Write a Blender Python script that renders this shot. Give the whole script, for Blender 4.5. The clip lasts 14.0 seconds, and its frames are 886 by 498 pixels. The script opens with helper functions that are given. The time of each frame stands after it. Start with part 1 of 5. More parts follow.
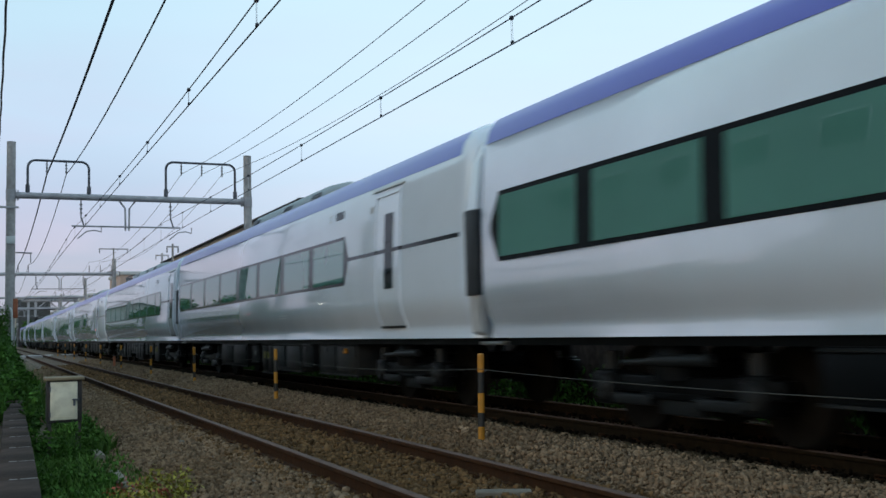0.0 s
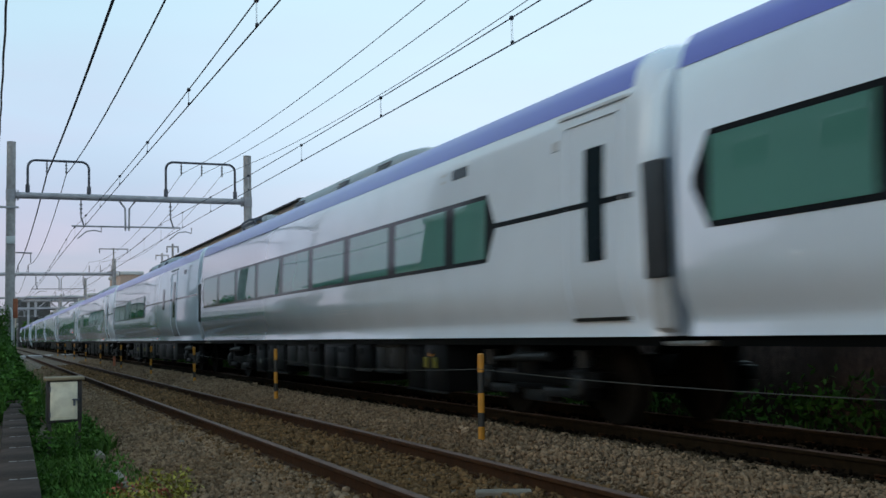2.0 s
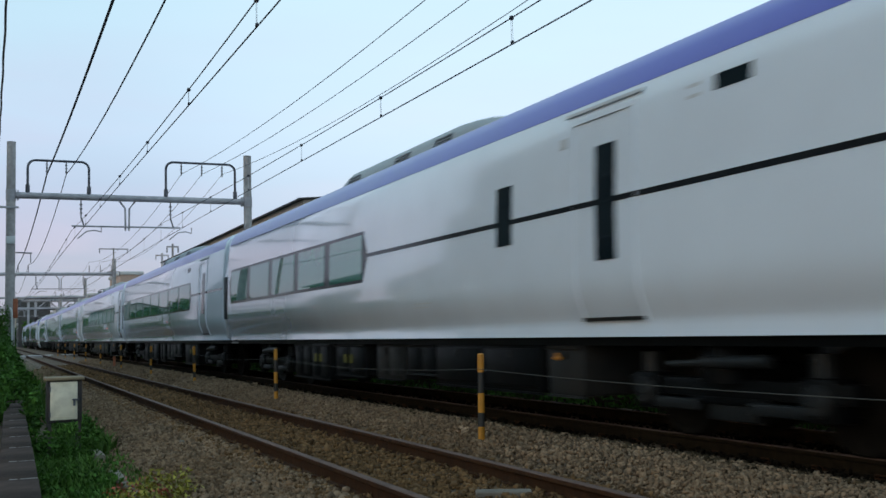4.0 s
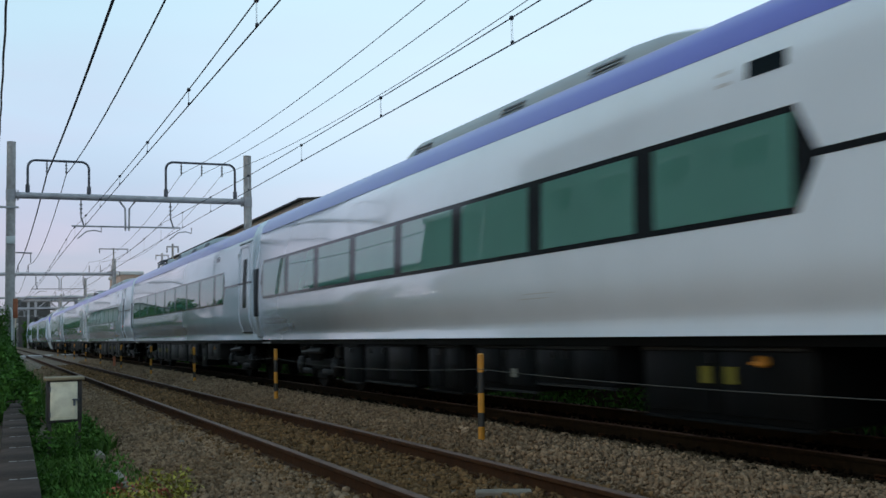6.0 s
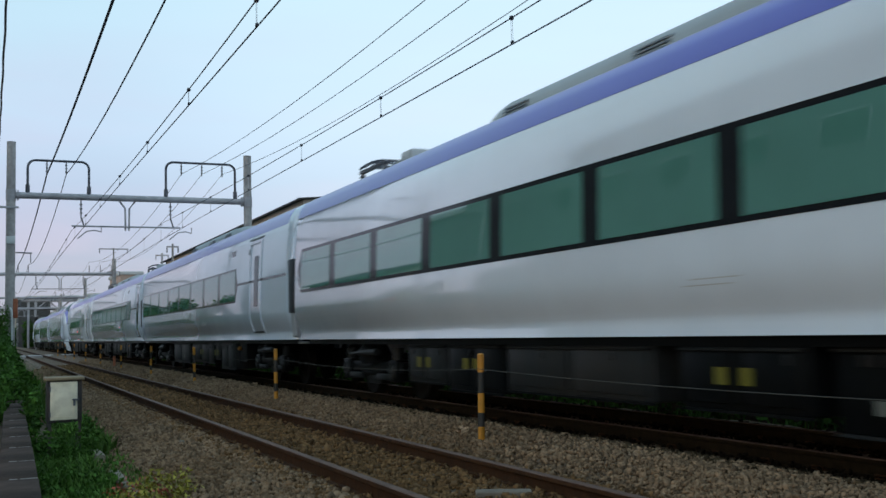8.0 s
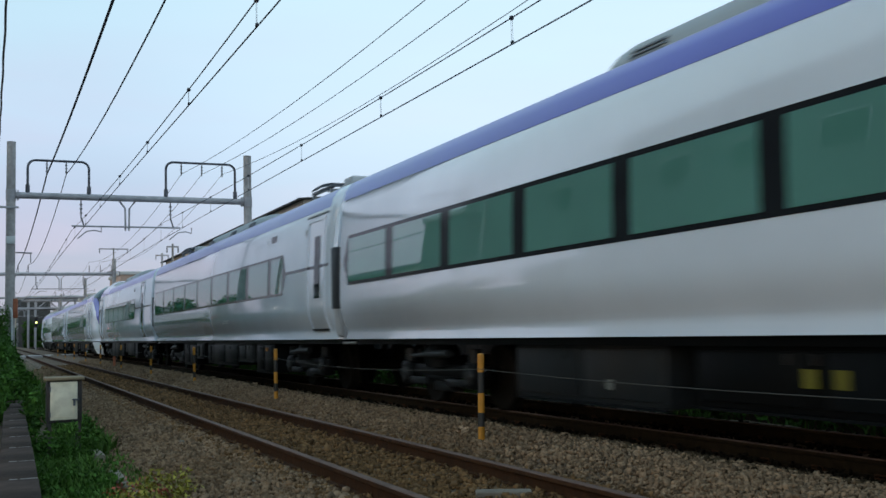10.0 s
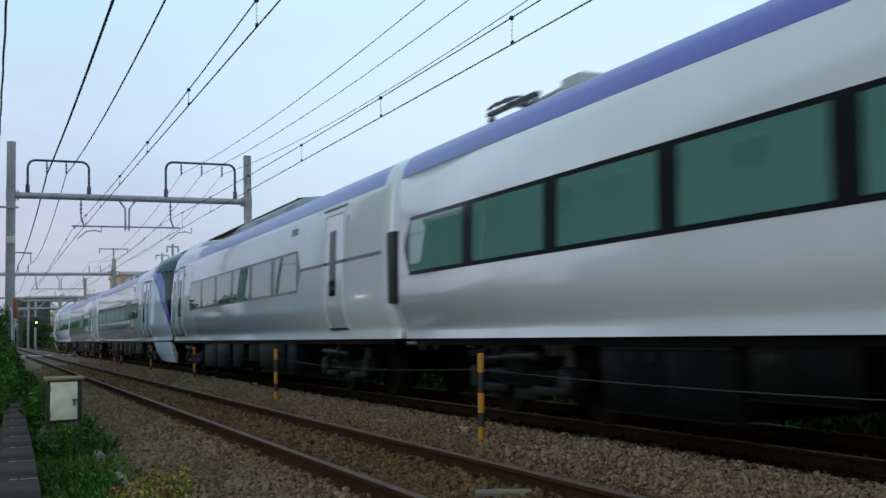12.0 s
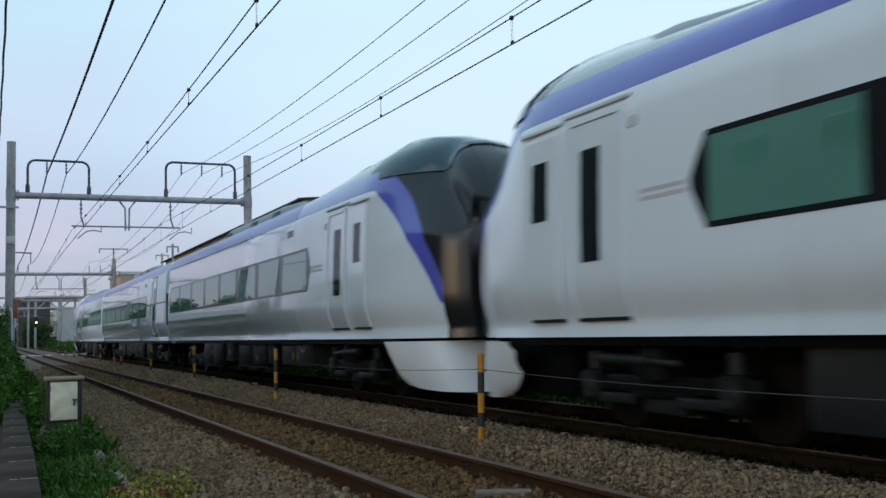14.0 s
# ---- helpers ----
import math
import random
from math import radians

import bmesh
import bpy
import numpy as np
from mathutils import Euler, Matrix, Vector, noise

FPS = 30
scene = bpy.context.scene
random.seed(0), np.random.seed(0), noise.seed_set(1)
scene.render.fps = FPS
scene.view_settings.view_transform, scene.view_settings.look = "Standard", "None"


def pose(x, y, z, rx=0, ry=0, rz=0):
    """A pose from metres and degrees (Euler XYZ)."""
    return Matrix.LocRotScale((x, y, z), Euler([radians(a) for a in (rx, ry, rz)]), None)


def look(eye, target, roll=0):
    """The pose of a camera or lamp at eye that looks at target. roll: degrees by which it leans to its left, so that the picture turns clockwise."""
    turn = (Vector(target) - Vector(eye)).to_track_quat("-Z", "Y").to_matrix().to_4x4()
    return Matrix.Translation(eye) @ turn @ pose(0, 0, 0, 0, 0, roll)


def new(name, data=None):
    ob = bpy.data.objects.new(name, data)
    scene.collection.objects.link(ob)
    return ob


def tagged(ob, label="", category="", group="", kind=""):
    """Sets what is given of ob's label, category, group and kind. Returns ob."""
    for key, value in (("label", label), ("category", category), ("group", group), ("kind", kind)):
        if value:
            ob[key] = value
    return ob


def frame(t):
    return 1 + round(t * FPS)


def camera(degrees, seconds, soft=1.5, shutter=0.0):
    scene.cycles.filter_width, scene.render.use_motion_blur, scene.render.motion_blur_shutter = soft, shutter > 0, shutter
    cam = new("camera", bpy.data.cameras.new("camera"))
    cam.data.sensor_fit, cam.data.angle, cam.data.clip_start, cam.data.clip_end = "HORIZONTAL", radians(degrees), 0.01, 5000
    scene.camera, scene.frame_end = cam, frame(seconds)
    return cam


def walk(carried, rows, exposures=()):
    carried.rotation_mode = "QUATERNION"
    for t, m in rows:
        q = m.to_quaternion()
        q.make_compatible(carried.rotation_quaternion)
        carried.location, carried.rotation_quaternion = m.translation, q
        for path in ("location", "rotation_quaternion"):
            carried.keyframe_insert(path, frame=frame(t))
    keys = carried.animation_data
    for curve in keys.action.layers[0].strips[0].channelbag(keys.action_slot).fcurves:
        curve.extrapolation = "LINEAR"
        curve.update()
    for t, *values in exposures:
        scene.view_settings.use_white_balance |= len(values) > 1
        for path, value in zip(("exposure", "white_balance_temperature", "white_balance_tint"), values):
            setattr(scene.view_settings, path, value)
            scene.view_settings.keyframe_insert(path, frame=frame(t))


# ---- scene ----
import itertools

# ------------------------------------------------------------------ camera
EYE = Vector((0.0, 0.0, 1.048))
YAW, PITCH, ROLL = radians(24.629), radians(4.68), -1.509
AIM = Vector((math.sin(YAW) * math.cos(PITCH), math.cos(YAW) * math.cos(PITCH), math.sin(PITCH)))
cam = camera(48.13, 14.0, soft=1.5, shutter=0.45)
walk(cam, [(0.0, look(EYE, EYE + AIM, ROLL)), (14.0, look(EYE, EYE + AIM, ROLL))])

# ------------------------------------------------------------------ light
SUN_AZ, SUN_EL = radians(250), radians(12)     # low veiled sun behind the camera's back
world = bpy.data.worlds.new("dusk_sky")
scene.world = world
world.use_nodes = True


def dusk_world():
    nt = world.node_tree
    nt.nodes.clear()
    n, l = nt.nodes.new, nt.links.new
    sky = n("ShaderNodeTexSky")
    sky.sky_type, sky.sun_disc = "NISHITA", False
    sky.sun_elevation, sky.sun_rotation = SUN_EL, SUN_AZ
    sky.air_density, sky.dust_density, sky.ozone_density = 1.0, 1.5, 2.0
    tc, sep = n("ShaderNodeTexCoord"), n("ShaderNodeSeparateXYZ")
    l(tc.outputs["Generated"], sep.inputs[0])
    ramp = n("ShaderNodeValToRGB")                # veil of high thin cloud, by height above the horizon
    e = ramp.color_ramp.elements
    e[0].position, e[0].color = 0.0, (0.37, 0.40, 0.55, 1)
    e[1].position, e[1].color = 1.0, (0.42, 0.66, 0.86, 1)
    for pos, col in ((0.10, (0.43, 0.48, 0.655, 1)), (0.20, (0.58, 0.725, 0.89, 1)), (0.36, (0.60, 0.87, 0.97, 1)), (0.6, (0.52, 0.78, 0.93, 1))):
        k = e.new(pos)
        k.color = col
    l(sep.outputs["Z"], ramp.inputs[0])
    dot = n("ShaderNodeVectorMath")
    dot.operation = "DOT_PRODUCT"
    dot.inputs[1].default_value = (0.88, 0.30, 0.25)
    l(tc.outputs["Generated"], dot.inputs[0])
    glow = n("ShaderNodeMapRange")
    glow.inputs["From Min"].default_value, glow.inputs["From Max"].default_value = -0.9, 0.95
    glow.inputs["To Min"].default_value, glow.inputs["To Max"].default_value = 0.80, 1.07
    l(dot.outputs["Value"], glow.inputs["Value"])
    streak = n("ShaderNodeTexNoise")              # faint cloud streaks
    streak.inputs["Scale"].default_value, streak.inputs["Detail"].default_value = 2.2, 5
    mp = n("ShaderNodeMapping")
    mp.inputs["Scale"].default_value = (1, 1, 4.5)
    l(tc.outputs["Generated"], mp.inputs[0])
    l(mp.outputs[0], streak.inputs["Vector"])
    sr = n("ShaderNodeMapRange")
    sr.inputs["To Min"].default_value, sr.inputs["To Max"].default_value = 0.92, 1.08
    l(streak.outputs["Fac"], sr.inputs["Value"])
    # pinkish low cloud and the white glow of the afterlight
    band = n("ShaderNodeMapRange")
    band.inputs["From Min"].default_value, band.inputs["From Max"].default_value = 0.34, 0.06
    l(sep.outputs["Z"], band.inputs["Value"])
    puff = n("ShaderNodeTexNoise")
    puff.inputs["Scale"].default_value, puff.inputs["Detail"].default_value = 3.4, 4
    l(mp.outputs[0], puff.inputs["Vector"])
    pr = n("ShaderNodeMapRange")
    pr.inputs["From Min"].default_value, pr.inputs["From Max"].default_value, pr.inputs["To Max"].default_value = 0.44, 0.66, 0.55
    l(puff.outputs["Fac"], pr.inputs["Value"])
    pf = n("ShaderNodeMath")
    pf.operation = "MULTIPLY"
    l(band.outputs[0], pf.inputs[0]), l(pr.outputs[0], pf.inputs[1])
    pink = n("ShaderNodeMix")
    pink.data_type = "RGBA"
    pink.inputs["B"].default_value = (0.68, 0.57, 0.74, 1)
    l(pf.outputs[0], pink.inputs["Factor"]), l(ramp.outputs[0], pink.inputs["A"])
    wd = n("ShaderNodeVectorMath")
    wd.operation = "DOT_PRODUCT"
    wd.inputs[1].default_value = (0.55, 0.78, 0.31)
    l(tc.outputs["Generated"], wd.inputs[0])
    wr = n("ShaderNodeMapRange")
    wr.interpolation_type = "SMOOTHSTEP"
    wr.inputs["From Min"].default_value, wr.inputs["From Max"].default_value, wr.inputs["To Max"].default_value = 0.86, 1.0, 0.45
    l(wd.outputs["Value"], wr.inputs["Value"])
    white = n("ShaderNodeMix")
    white.data_type = "RGBA"
    white.inputs["B"].default_value = (0.76, 0.91, 1.0, 1)
    l(wr.outputs[0], white.inputs["Factor"]), l(pink.outputs["Result"], white.inputs["A"])
    m1, m2 = n("ShaderNodeVectorMath"), n("ShaderNodeVectorMath")
    m1.operation = m2.operation = "SCALE"
    l(white.outputs["Result"], m1.inputs[0]), l(glow.outputs[0], m1.inputs["Scale"])
    l(m1.outputs[0], m2.inputs[0]), l(sr.outputs[0], m2.inputs["Scale"])
    b_sky, b_veil, add, out = n("ShaderNodeBackground"), n("ShaderNodeBackground"), n("ShaderNodeAddShader"), n("ShaderNodeOutputWorld")
    b_sky.inputs["Strength"].default_value, b_veil.inputs["Strength"].default_value = 0.05, 0.89
    l(sky.outputs[0], b_sky.inputs[0]), l(m2.outputs[0], b_veil.inputs[0])
    l(b_sky.outputs[0], add.inputs[0]), l(b_veil.outputs[0], add.inputs[1])
    l(add.outputs[0], out.inputs[0])


dusk_world()
sun = new("sun", bpy.data.lights.new("sun", "SUN"))
sun.data.energy, sun.data.angle, sun.data.color = 0.14, radians(40), (0.96, 0.97, 1.0)
sun.matrix_world = look((0, 0, 30), Vector((0, 0, 30)) - Vector((math.sin(SUN_AZ) * math.cos(0.5), math.cos(SUN_AZ) * math.cos(0.5), math.sin(0.5))))
scene.view_settings.exposure = 0.0

# ------------------------------------------------------------------ materials


def mat(name, color, rough=0.6, metal=0.0, var=0.25, scale=6.0, bump=0.0, bscale=40.0, coat=0.0, island=0.0, rand=0.0, spec=0.5, stain=None, stain_scale=1.2, stain_amt=0.5, ior=1.5):
    """A surface: base colour with variation at two scales, stains and a fine relief."""
    m = bpy.data.materials.new(name)
    m.use_nodes = True
    nt = m.node_tree
    n, l = nt.nodes.new, nt.links.new
    b = nt.nodes["Principled BSDF"]
    tc = n("ShaderNodeTexCoord")
    n1, n2 = n("ShaderNodeTexNoise"), n("ShaderNodeTexNoise")
    n1.inputs["Scale"].default_value, n1.inputs["Detail"].default_value = scale, 6
    n2.inputs["Scale"].default_value, n2.inputs["Detail"].default_value = stain_scale, 5
    l(tc.outputs["Object"], n1.inputs["Vector"]), l(tc.outputs["Object"], n2.inputs["Vector"])
    mr = n("ShaderNodeMapRange")
    mr.inputs["From Min"].default_value, mr.inputs["From Max"].default_value = 0.3, 0.7
    mr.inputs["To Min"].default_value, mr.inputs["To Max"].default_value = 1 - var, 1 + var
    l(n1.outputs["Fac"], mr.inputs["Value"])
    value = mr.outputs[0]
    if island or rand:
        src = n("ShaderNodeNewGeometry").outputs["Random Per Island"] if island else n("ShaderNodeObjectInfo").outputs["Random"]
        r2, mul = n("ShaderNodeMapRange"), n("ShaderNodeMath")
        amount = island or rand
        r2.inputs["To Min"].default_value, r2.inputs["To Max"].default_value = 1 - amount, 1 + amount
        l(src, r2.inputs["Value"])
        mul.operation = "MULTIPLY"
        l(value, mul.inputs[0]), l(r2.outputs[0], mul.inputs[1])
        value = mul.outputs[0]
    sc = n("ShaderNodeVectorMath")
    sc.operation = "SCALE"
    sc.inputs[0].default_value = color
    l(value, sc.inputs["Scale"])
    col = sc.outputs[0]
    if stain:
        mx, sm = n("ShaderNodeMix"), n("ShaderNodeMapRange")
        mx.data_type = "RGBA"
        sm.inputs["From Min"].default_value, sm.inputs["From Max"].default_value = 0.42, 0.68
        sm.inputs["To Max"].default_value = stain_amt
        l(n2.outputs["Fac"], sm.inputs["Value"]), l(sm.outputs[0], mx.inputs["Factor"])
        l(col, mx.inputs["A"])
        mx.inputs["B"].default_value = (*stain, 1)
        col = mx.outputs["Result"]
    l(col, b.inputs["Base Color"])
    b.inputs["IOR"].default_value = ior
    b.inputs["Metallic"].default_value, b.inputs["Specular IOR Level"].default_value = metal, spec
    rr = n("ShaderNodeMapRange")
    rr.inputs["To Min"].default_value, rr.inputs["To Max"].default_value = max(0.02, rough * 0.85), min(1, rough * 1.15)
    l(n1.outputs["Fac"], rr.inputs["Value"]), l(rr.outputs[0], b.inputs["Roughness"])
    if coat:
        b.inputs["Coat Weight"].default_value, b.inputs["Coat Roughness"].default_value = coat, 0.07
        b.inputs["Coat IOR"].default_value = 1.65
    if bump:
        n3, bp = n("ShaderNodeTexNoise"), n("ShaderNodeBump")
        n3.inputs["Scale"].default_value, n3.inputs["Detail"].default_value = bscale, 6
        l(tc.outputs["Object"], n3.inputs["Vector"])
        bp.inputs["Strength"].default_value, bp.inputs["Distance"].default_value = bump, 0.02
        l(n3.outputs["Fac"], bp.inputs["Height"]), l(bp.outputs[0], b.inputs["Normal"])
    return m


M_WHITE = mat("pearl_white_paint", (0.69, 0.755, 0.83), 0.2, 0.0, 0.015, 1.5, coat=1.0, stain=(0.55, 0.595, 0.65), stain_scale=0.8, stain_amt=0.25)
M_SKIRT = mat("matt_white_skirt", (0.69, 0.73, 0.78), 0.45, 0.0, 0.03, 2.0, stain=(0.55, 0.57, 0.58), stain_amt=0.3)
M_GREY = mat("grey_hood", (0.42, 0.43, 0.44), 0.5, 0.0, 0.06)
M_PURPLE = mat("violet_paint", (0.09, 0.10, 0.46), 0.3, 0.0, 0.03, 2.0, spec=0.45, coat=0.25)
M_ROOF = mat("roof_grey", (0.30, 0.33, 0.34), 0.55, 0.0, 0.08, 3.0, stain=(0.25, 0.25, 0.24), stain_amt=0.4)
M_FAIRING = mat("fairing_grey", (0.20, 0.225, 0.245), 0.4, 0.0, 0.08, 3.0)
M_BLACK = mat("gloss_black", (0.010, 0.011, 0.013), 0.12, 0.0, 0.1, spec=0.35)
M_BROWNSTONE = mat("dark_brown_stone", (0.050, 0.034, 0.018), 0.95, 0.0, 0.3, 8, 0.3, 60, island=0.6, spec=0.06)
# near-black copy of the ballast stone: the train's shadow put into the colour
M_SHADESTONE = mat("train_shade_stone", (0.012, 0.009, 0.006), 0.95, 0.0, 0.3, 8, 0.3, 60, island=0.5, spec=0.03)
M_GLASS = mat("green_tinted_glass", (0.076, 0.222, 0.178), 0.015, 0.0, 0.08, 0.8, spec=0.5, ior=2.7)
M_DARKGLASS = mat("dark_glass", (0.008, 0.014, 0.018), 0.04, 0.0, 0.05, 0.8, spec=0.2)
M_SCREEN = mat("windscreen_glass", (0.018, 0.052, 0.072), 0.04, 0.0, 0.05, 0.8, spec=0.7)
M_RUBBER = mat("bellows_rubber", (0.028, 0.031, 0.036), 0.6, 0.0, 0.2)
# both underframe colours are set near black, to hold the shade below the floor
M_UNDER = mat("shaded_underframe_paint", (0.0036, 0.0047, 0.0056), 0.45, 0.0, 0.3, 4.0, rand=0.5, spec=0.13, stain=(0.005, 0.0045, 0.004), stain_amt=0.7)
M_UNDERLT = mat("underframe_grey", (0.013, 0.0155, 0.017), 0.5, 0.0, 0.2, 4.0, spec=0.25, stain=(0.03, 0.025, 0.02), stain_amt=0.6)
M_WHEEL = mat("wheel_steel", (0.011, 0.009, 0.007), 0.6, 0.0, 0.3, spec=0.08)
M_YELLOW = mat("yellow_label", (0.15, 0.135, 0.012), 0.6, 0.0, 0.15)
M_STEEL = mat("bright_steel", (0.5, 0.5, 0.5), 0.35, 0.8, 0.2)
M_RAILSIDE = mat("rail_rust", (0.052, 0.023, 0.010), 0.85, 0.0, 0.35, 12, 0.4, 80, spec=0.12, stain=(0.036, 0.017, 0.008))
# far track's rail rust, darkened in its colour for the shade under the train
M_RAILSHADE = mat("train_shaded_rail", (0.022, 0.014, 0.007), 0.9, 0.0, 0.3, 12, 0.4, 80, spec=0.06)
M_RAILTOP = mat("rail_head", (0.13, 0.084, 0.066), 0.7, 0.0, 0.2, 5, spec=0.08)
M_CONCRETE = mat("weathered_concrete", (0.43, 0.39, 0.37), 0.85, 0.0, 0.2, 6, 0.4, 60, stain=(0.20, 0.18, 0.17), stain_amt=0.6)
M_TROUGH = mat("mossy_dark_concrete", (0.078, 0.054, 0.044), 0.9, 0.0, 0.3, 8, 0.5, 50, spec=0.05, stain=(0.030, 0.024, 0.020), stain_amt=0.8)
M_SLEEPER = mat("dirty_concrete_sleeper", (0.20, 0.165, 0.125), 0.9, 0.0, 0.3, 8, 0.4, 60, stain=(0.09, 0.06, 0.04), stain_amt=0.8)
M_BALLAST = mat("ballast_bed", (0.125, 0.080, 0.045), 0.95, 0.0, 0.5, 22, 1.0, 30, stain=(0.055, 0.032, 0.016), stain_scale=0.7, stain_amt=0.5)
M_STONE = mat("ballast_stone", (0.205, 0.134, 0.080), 0.95, 0.0, 0.2, 8, 0.3, 60, island=0.5, spec=0.15, stain=(0.150, 0.090, 0.046), stain_scale=0.55, stain_amt=0.6)
M_RUSTSTONE = mat("rust_stained_stone", (0.145, 0.080, 0.034), 0.95, 0.0, 0.25, 8, 0.3, 60, island=0.5, spec=0.15)
M_EARTH = mat("earth", (0.07, 0.06, 0.045), 0.95, 0.0, 0.4, 3, 0.6, 20, stain=(0.04, 0.06, 0.02))
M_GRASS = mat("grass_blades", (0.072, 0.142, 0.024), 0.7, 0.0, 0.3, 3, island=0.5, spec=0.12)
M_LEAF = mat("leaf_green", (0.046, 0.108, 0.016), 0.7, 0.0, 0.3, 1.2, island=0.55, spec=0.10)
M_LEAFY = mat("yellow_green_leaf", (0.24, 0.21, 0.02), 0.6, 0.0, 0.3, 1.2, island=0.5)
M_LEAFR = mat("reddish_leaf", (0.30, 0.06, 0.025), 0.6, 0.0, 0.3, 1.2, island=0.5)
M_DRYLEAF = mat("dry_leaf", (0.36, 0.23, 0.13), 0.8, 0.0, 0.3, 8, island=0.4)
M_BARK = mat("bark", (0.08, 0.06, 0.045), 0.9, 0.0, 0.3, 10, 0.5, 40)
M_GALV = mat("galvanised_steel", (0.43, 0.40, 0.41), 0.55, 0.1, 0.15, 5, stain=(0.2, 0.19, 0.19), stain_amt=0.5)
M_DARKSTEEL = mat("dark_steel", (0.10, 0.10, 0.115), 0.5, 0.5, 0.2, 5)
M_WIRE = mat("wire", (0.045, 0.045, 0.055), 0.5, 0.6, 0.1, 5)
M_CABLE = mat("black_cable", (0.015, 0.015, 0.025), 0.6, 0.0, 0.1, 5)
M_PORCELAIN = mat("insulator", (0.16, 0.15, 0.16), 0.3, 0.0, 0.1)
M_POSTY = mat("post_yellow", (0.50, 0.20, 0.008), 0.55, 0.0, 0.2, 12, stain=(0.25, 0.14, 0.03), stain_scale=6)
M_POSTK = mat("post_black", (0.02, 0.018, 0.016), 0.6, 0.0, 0.2, 12)
M_ROPE = mat("rope", (0.05, 0.047, 0.04), 0.9, 0.0, 0.2, 30)
M_CREAM = mat("cream_enamel", (0.82, 0.75, 0.58), 0.4, 0.0, 0.06, 5, stain=(0.42, 0.36, 0.26), stain_scale=7, stain_amt=0.45)
M_BOXDARK = mat("box_brown_grey", (0.028, 0.025, 0.026), 0.7, 0.0, 0.25, 8, stain=(0.10, 0.06, 0.04), stain_scale=5)
M_ROOFTILE = mat("dark_roof", (0.055, 0.05, 0.05), 0.7, 0.0, 0.25, 6)
M_BEIGE = mat("beige_render", (0.50, 0.42, 0.33), 0.85, 0.0, 0.08, 6, stain=(0.40, 0.33, 0.26))
M_PALE = mat("pale_render", (0.60, 0.58, 0.56), 0.85, 0.0, 0.08, 6, stain=(0.45, 0.43, 0.40))
M_DIMWALL = mat("dim_grey_green_wall", (0.17, 0.19, 0.18), 0.85, 0.0, 0.1, 6, stain=(0.12, 0.13, 0.12))
M_DARKBRICK = mat("dark_brick", (0.075, 0.07, 0.065), 0.85, 0.0, 0.2, 3, stain=(0.05, 0.045, 0.045))
M_PINK = mat("pink_render", (0.52, 0.36, 0.28), 0.85, 0.0, 0.08, 6)
M_ORANGE = mat("orange_cover", (0.34, 0.10, 0.04), 0.6, 0.0, 0.2, 10)
M_LID = mat("weathered_lid", (0.24, 0.18, 0.11), 0.8, 0.0, 0.2, 8)
M_PLATE = mat("dull_plate", (0.16, 0.17, 0.15), 0.6, 0.0, 0.2)
M_VALVE = mat("orange_valve_paint", (0.42, 0.17, 0.015), 0.55, 0.0, 0.2)
M_WHITEP = mat("white_plate", (0.6, 0.6, 0.58), 0.5, 0.0, 0.05)


def glow_mat(name, color, strength):
    m = bpy.data.materials.new(name)
    m.use_nodes = True
    b = m.node_tree.nodes["Principled BSDF"]
    b.inputs["Base Color"].default_value = (*color, 1)
    b.inputs["Emission Color"].default_value = (*color, 1)
    b.inputs["Emission Strength"].default_value = strength
    return m


M_LAMP = glow_mat("lamp_glow", (1.0, 0.97, 0.9), 14)
M_REDLAMP = glow_mat("red_signal_glow", (1.0, 0.03, 0.03), 7)
M_YELLAMP = glow_mat("yellow_signal_glow", (0.9, 0.95, 0.25), 4)

# ------------------------------------------------------------------ mesh helpers


def finish(name, bm, material, smooth=40):
    me = bpy.data.meshes.new(name)
    bmesh.ops.recalc_face_normals(bm, faces=bm.faces)
    bm.to_mesh(me)
    bm.free()
    for m in material if isinstance(material, (list, tuple)) else [material]:
        me.materials.append(m)
    if smooth:
        me.polygons.foreach_set("use_smooth", [True] * len(me.polygons))
        me.set_sharp_from_angle(angle=radians(smooth))
    return me


def part(name, bm, material, parent=None, label="", m=None, smooth=40):
    """One mesh object under a thing or a part (or a thing of its own)."""
    ob = new(name, finish(name, bm, material, smooth))
    if parent is not None:
        ob.parent = parent
    if m is not None:
        ob.matrix_basis = m
    return tagged(ob, label)


def thing(name, m, label, category, group="", kind=""):
    ob = new(name)
    ob.matrix_basis = m
    ob.empty_display_size = 0.1
    return tagged(ob, label, category, group, kind)


def add_box(bm, x0, x1, y0, y1, z0, z1, bevel=0.0):
    r = bmesh.ops.create_cube(bm, size=1, matrix=Matrix.LocRotScale(((x0 + x1) / 2, (y0 + y1) / 2, (z0 + z1) / 2), None, (x1 - x0, y1 - y0, z1 - z0)))
    if bevel:
        edges = {e for v in r["verts"] for e in v.link_edges}
        bmesh.ops.bevel(bm, geom=list(edges), offset=bevel, segments=2, affect="EDGES", profile=0.5)
    return bm


def box(x0, x1, y0, y1, z0, z1, bevel=0.0):
    return add_box(bmesh.new(), x0, x1, y0, y1, z0, z1, bevel)


def add_rod(bm, a, b, r0, r1=None, seg=10):
    a, b = Vector(a), Vector(b)
    d = b - a
    m = Matrix.Translation((a + b) / 2) @ d.to_track_quat("Z", "Y").to_matrix().to_4x4()
    bmesh.ops.create_cone(bm, cap_ends=True, segments=seg, radius1=r0, radius2=r0 if r1 is None else r1, depth=d.length, matrix=m)
    return bm


def rod(a, b, r0, r1=None, seg=10):
    return add_rod(bmesh.new(), a, b, r0, r1, seg)


